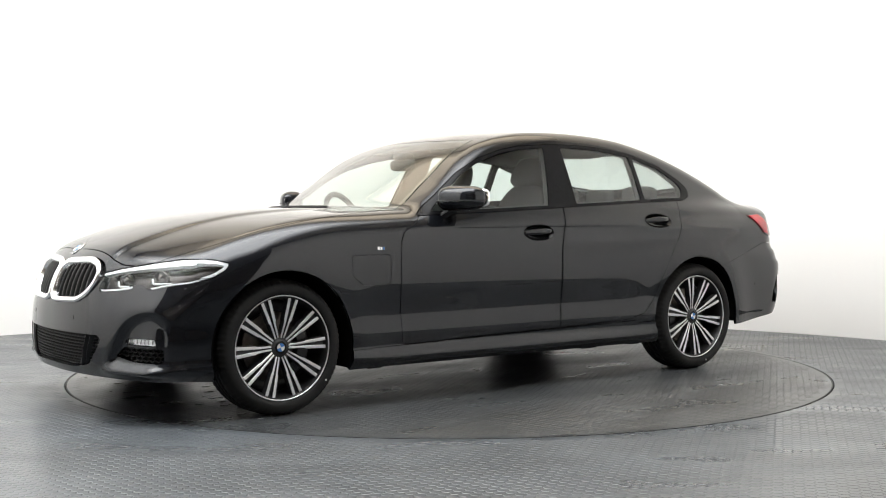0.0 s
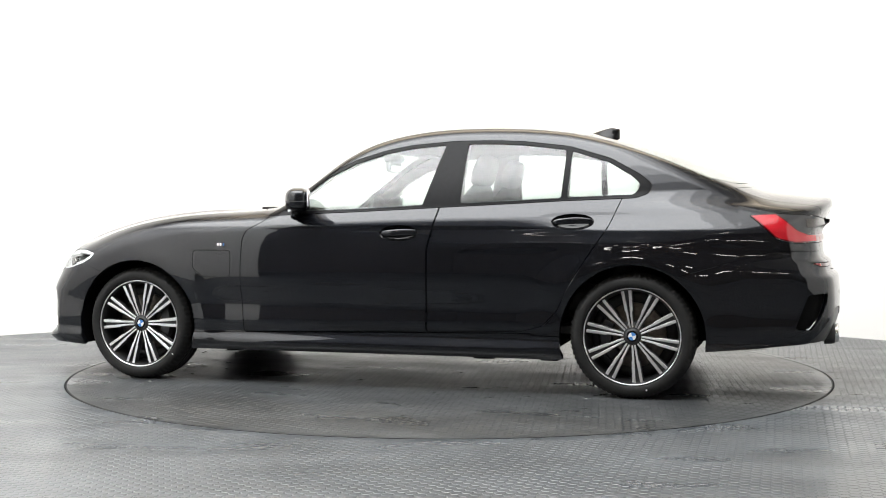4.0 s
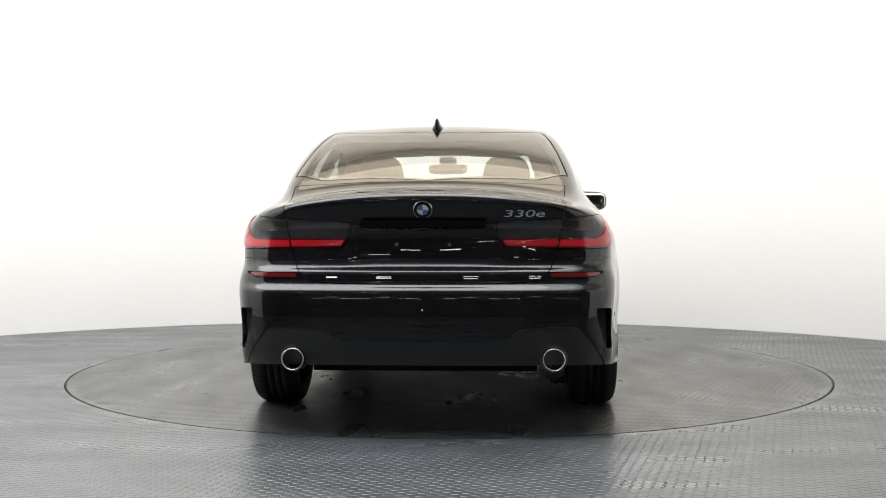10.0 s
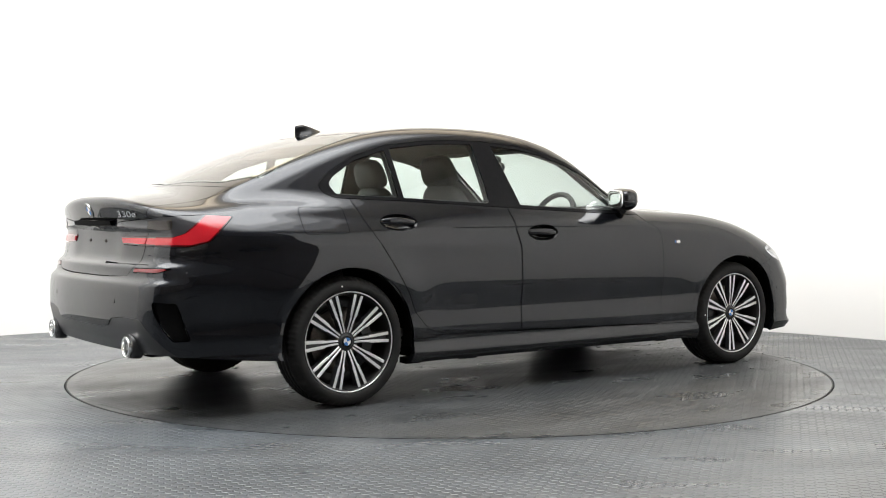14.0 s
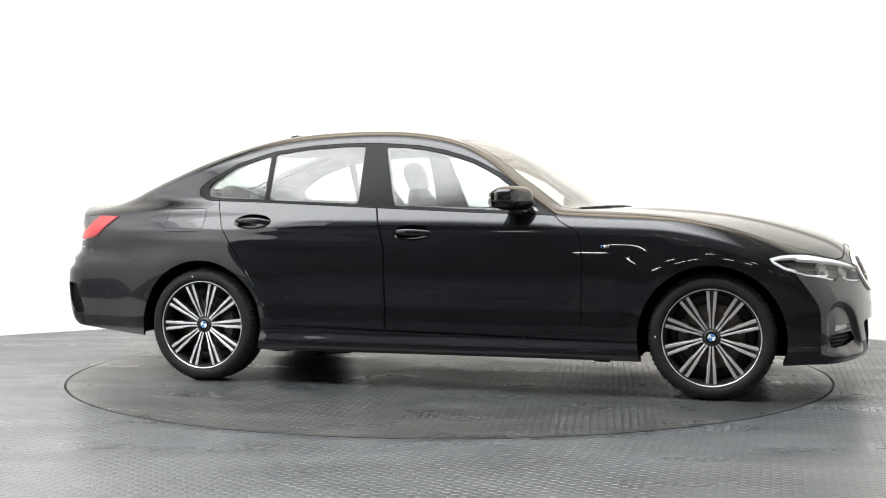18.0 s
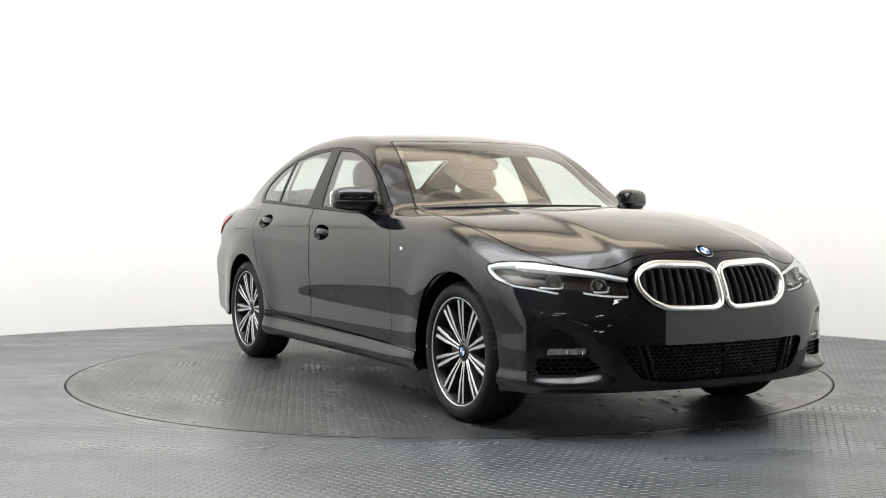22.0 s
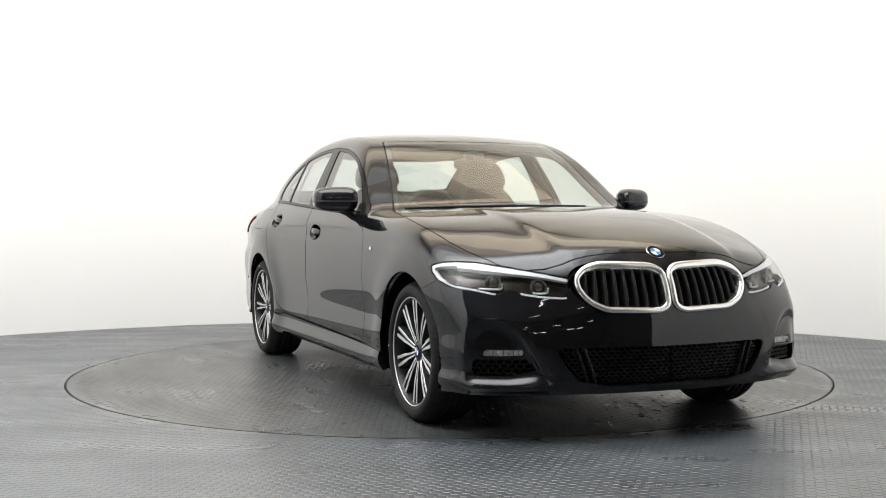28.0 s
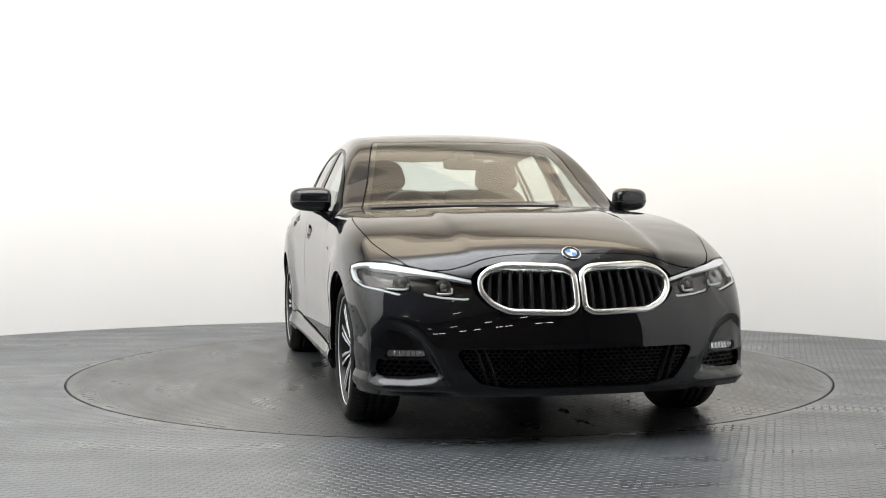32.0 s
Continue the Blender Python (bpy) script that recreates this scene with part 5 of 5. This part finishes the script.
        tip.matrix_basis = pose(-2.445, 0.556 * side, 0.338, 0, 0, 90)
        # near-black end plate in place of the shade deep in the pipe
        v, f = lathe([(0.040, -0.085), (0.0, -0.086)], 40)
        bore = mesh_part("exhaust_bore", v, f, M_SHADE, br)
        bore.matrix_basis = tip.matrix_basis.copy()
        v, f = lathe([(0.0475, -0.04), (0.052, 0.002), (0.055, 0.001), (0.058, -0.015), (0.060, -0.05)], 48)
        lip = mesh_part("exhaust_shroud", v, f, M_SATIN, br)
        lip.matrix_basis = pose(-2.428, 0.556 * side, 0.338, 0, 0, 90)
        # small enamel badge on the wing
        q, n = on_skin((0.885, 0, 0.784), (0, 1, 0))
        m = frame_at(q, n)
        for i, mat in enumerate((M_BLUE, M_CHROME, M_CHROME)):
            bm = bmesh.new()
            box(bm, 0.016 - 0.016 * i, 0, 0.0015, (0.005, 0.012, 0.014)[i], 0.016, 0.003, bevel=0.001)
            bmesh.ops.transform(bm, matrix=m, verts=bm.verts)
            if side < 0:
                bmesh.ops.transform(bm, matrix=Matrix.Diagonal((1, -1, 1, 1)), verts=bm.verts)
                bmesh.ops.reverse_faces(bm, faces=bm.faces)
            part("wing_badge", bm, mat, fender)
        # parking sensors
        for a, z, x0, way, owner in ((66, 0.47, 1.45, 1, bf), (20, 0.47, 1.45, 1, bf), (69, 0.50, -1.7, -1, br), (30, 0.545, -1.7, -1, br)):
            q, n = on_skin((x0, 0, z), (way * math.cos(math.radians(a)), math.sin(math.radians(a)), 0))
            v, f = disc(0.010, 0.0016, 20, 0.0005)
            m = Matrix.Diagonal((1, side, 1, 1)) @ frame_at(q, n)
            mesh_part("parking_sensor", *((lambda vv, ff: ([m @ Vector(c) for c in vv], ff if side > 0 else [tuple(reversed(k)) for k in ff]))(v, f)), M_PAINT, owner, smooth=False)
    build_kidney(car, kidney)
    # near-black sheet, the shade behind the intake mesh put into its colour
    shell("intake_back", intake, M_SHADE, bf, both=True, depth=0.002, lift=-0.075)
    v, f = honeycomb(INTAKE, 0.028, front_rays, lift=-0.022, wide=0.0026, flat=0.62)
    keep = [k for k in f if all(v[i][1] >= -0.001 for i in k)]
    mesh_part("intake_mesh", v, keep, M_GRILLE, bf, "black honeycomb intake mesh", smooth=False)
    mesh_part("intake_mesh", *mirrored(v, keep, -1), M_GRILLE, bf, "black honeycomb intake mesh", smooth=False)
    for side in (1, -1):
        for off in (0.0, 0.035):
            verts, faces = [], []
            for z, y in ((0.212, 0.335), (0.26, 0.350), (0.33, 0.372), (0.40, 0.40)):
                q, n = on_skin((1.45, (y + off) * 0.4, z), (0.75, (y + off) * 0.6, 0))
                for dx, dy in ((-0.05, -0.006), (-0.004, -0.005), (-0.004, 0.005), (-0.05, 0.006)):
                    verts.append((q[0] + dx, (q[1] + dy), z))
            for k in range(3):
                for j in range(3):
                    a, b = k * 4 + j, (k + 1) * 4 + j
                    faces.append((a, a + 1, b + 1, b))
            mesh_part("intake_strut", *mirrored(verts, faces, side), M_GLOSS, bf)
    # badges and the model number
    q, n = on_skin((1.72, 0, 0.55), (0.36, 0, 0.222))
    roundel(hood, frame_at(q, n, (-1, 0, 0)) , 0.041)
    q, n = on_skin((-1.9, 0, 0.974), (-1, 0, 0))
    roundel(lid, frame_at(q, n), 0.041)
    q, n = on_skin((-1.9, -0.43, 0.962), (-1, 0, 0))
    text = bpy.data.curves.new("model_number", "FONT")
    text.body, text.size, text.extrude, text.align_x, text.shear = "330e", 0.057, 0.002, "CENTER", 0.12
    text.materials.append(M_CHROME)
    ob = new("model_number", text)
    ob.parent = lid
    ob.matrix_basis = frame_at(q, n) @ pose(0, -0.02, 0.002) @ Matrix.Diagonal((1.62, 0.80, 1, 1))
    for y in (0.116, -0.113):
        q, n = on_skin((-1.9, y, 0.824), (-1, 0, 0))
        v, f = disc(0.008, 0.004, 16, 0.001)
        bolt = mesh_part("plate_bolt", v, f, M_STEEL, lid, smooth=False)
        bolt.matrix_basis = frame_at(q, n)
    # near-black strip that paints the shade under the lip above the plate recess
    verts, faces = [], []
    for i in range(17):
        y = -0.27 + 0.54 * i / 16
        q, n = on_skin((-1.9, y, 0.916), (-1, 0, 0))
        for dx, dz in ((0.02, 0.010), (-0.020, 0.008), (-0.017, -0.014), (0.02, -0.020)):
            verts.append((q[0] + dx, y, 0.916 + dz))
    for i in range(16):
        for k in range(3):
            faces.append((4 * i + k, 4 * i + k + 1, 4 * i + k + 5, 4 * i + k + 4))
    mesh_part("lip_shade_strip", verts, faces, M_SHADE, lid, "near-black strip for the shade under the boot lip, over the plate recess", smooth=False)
    # roof aerial fin
    verts, faces = [], []
    for j, (h, f0, f1, w) in enumerate(((0.0, 0.092, -0.092, 0.040), (0.012, 0.072, -0.090, 0.028), (0.030, 0.040, -0.086, 0.017), (0.050, 0.000, -0.082, 0.011), (0.062, -0.030, -0.078, 0.006))):
        for k in range(16):
            a = 2 * math.pi * k / 16
            verts.append(((f0 + f1) / 2 + (f0 - f1) / 2 * math.cos(a), w * math.sin(a), h))
    for j in range(4):
        for k in range(16):
            faces.append((j * 16 + k, j * 16 + (k + 1) % 16, (j + 1) * 16 + (k + 1) % 16, (j + 1) * 16 + k))
    faces.append(tuple(range(64, 80)))
    q, n = on_skin((-1.16, 0, 0.55), (0, 0, 1))
    fin = mesh_part("roof_aerial", verts, faces, M_GLOSS, car, "black shark fin roof aerial")
    fin.matrix_basis = Matrix.Translation(Vector(q) - Vector((0, 0, 0.006))) @ pose(0, 0, 0, 0, -math.degrees(math.atan2(n[0], n[2])) * -1, 0)
    for ends in (((0.875, 0.34), (0.80, -0.32)), ((0.885, -0.08), (0.715, -0.64))):
        pts = []
        for i in range(9):
            u = i / 8
            x, y = ends[0][0] + (ends[1][0] - ends[0][0]) * u + 0.035 * math.sin(math.pi * u), ends[0][1] + (ends[1][1] - ends[0][1]) * u
            q, n = on_skin((x, y, 0.55), (0, 0, 1))
            pts.append(Vector(q) + Vector(n) * 0.004)
        v, f = tube(pts, 0.0055, 8, taper=[1.3, 1.2, 1.1, 1, 1, 1, 0.9, 0.8, 0.6])
        mesh_part("wiper", v, f, M_DARK, car, "slim black wiper blade")
    build_interior(car)
    build_underside(car)
    k = wheel_meshes()
    for x, side, spin, cal, dot in ((1.4255, 1, 2.5, 170, -37), (-1.4255, 1, 25.5, 10, -74), (1.4255, -1, 18.0, 10, 180), (-1.4255, -1, 2.5, 170, 100)):
        build_wheel(car, k, x, side, spin, cal, dot)
    return car


CAR = build_car()


# ---- what moves ----
def motions():
    walk(TABLE, [(t, pose(0, 0, 0, 0, 0, a)) for t, a in HEADING])
    walk(CAR, [(t, pose(0, 0, 0, 0, 0, a) @ pose(CAR_X, CAR_Y, 0)) for t, a in HEADING])


motions()
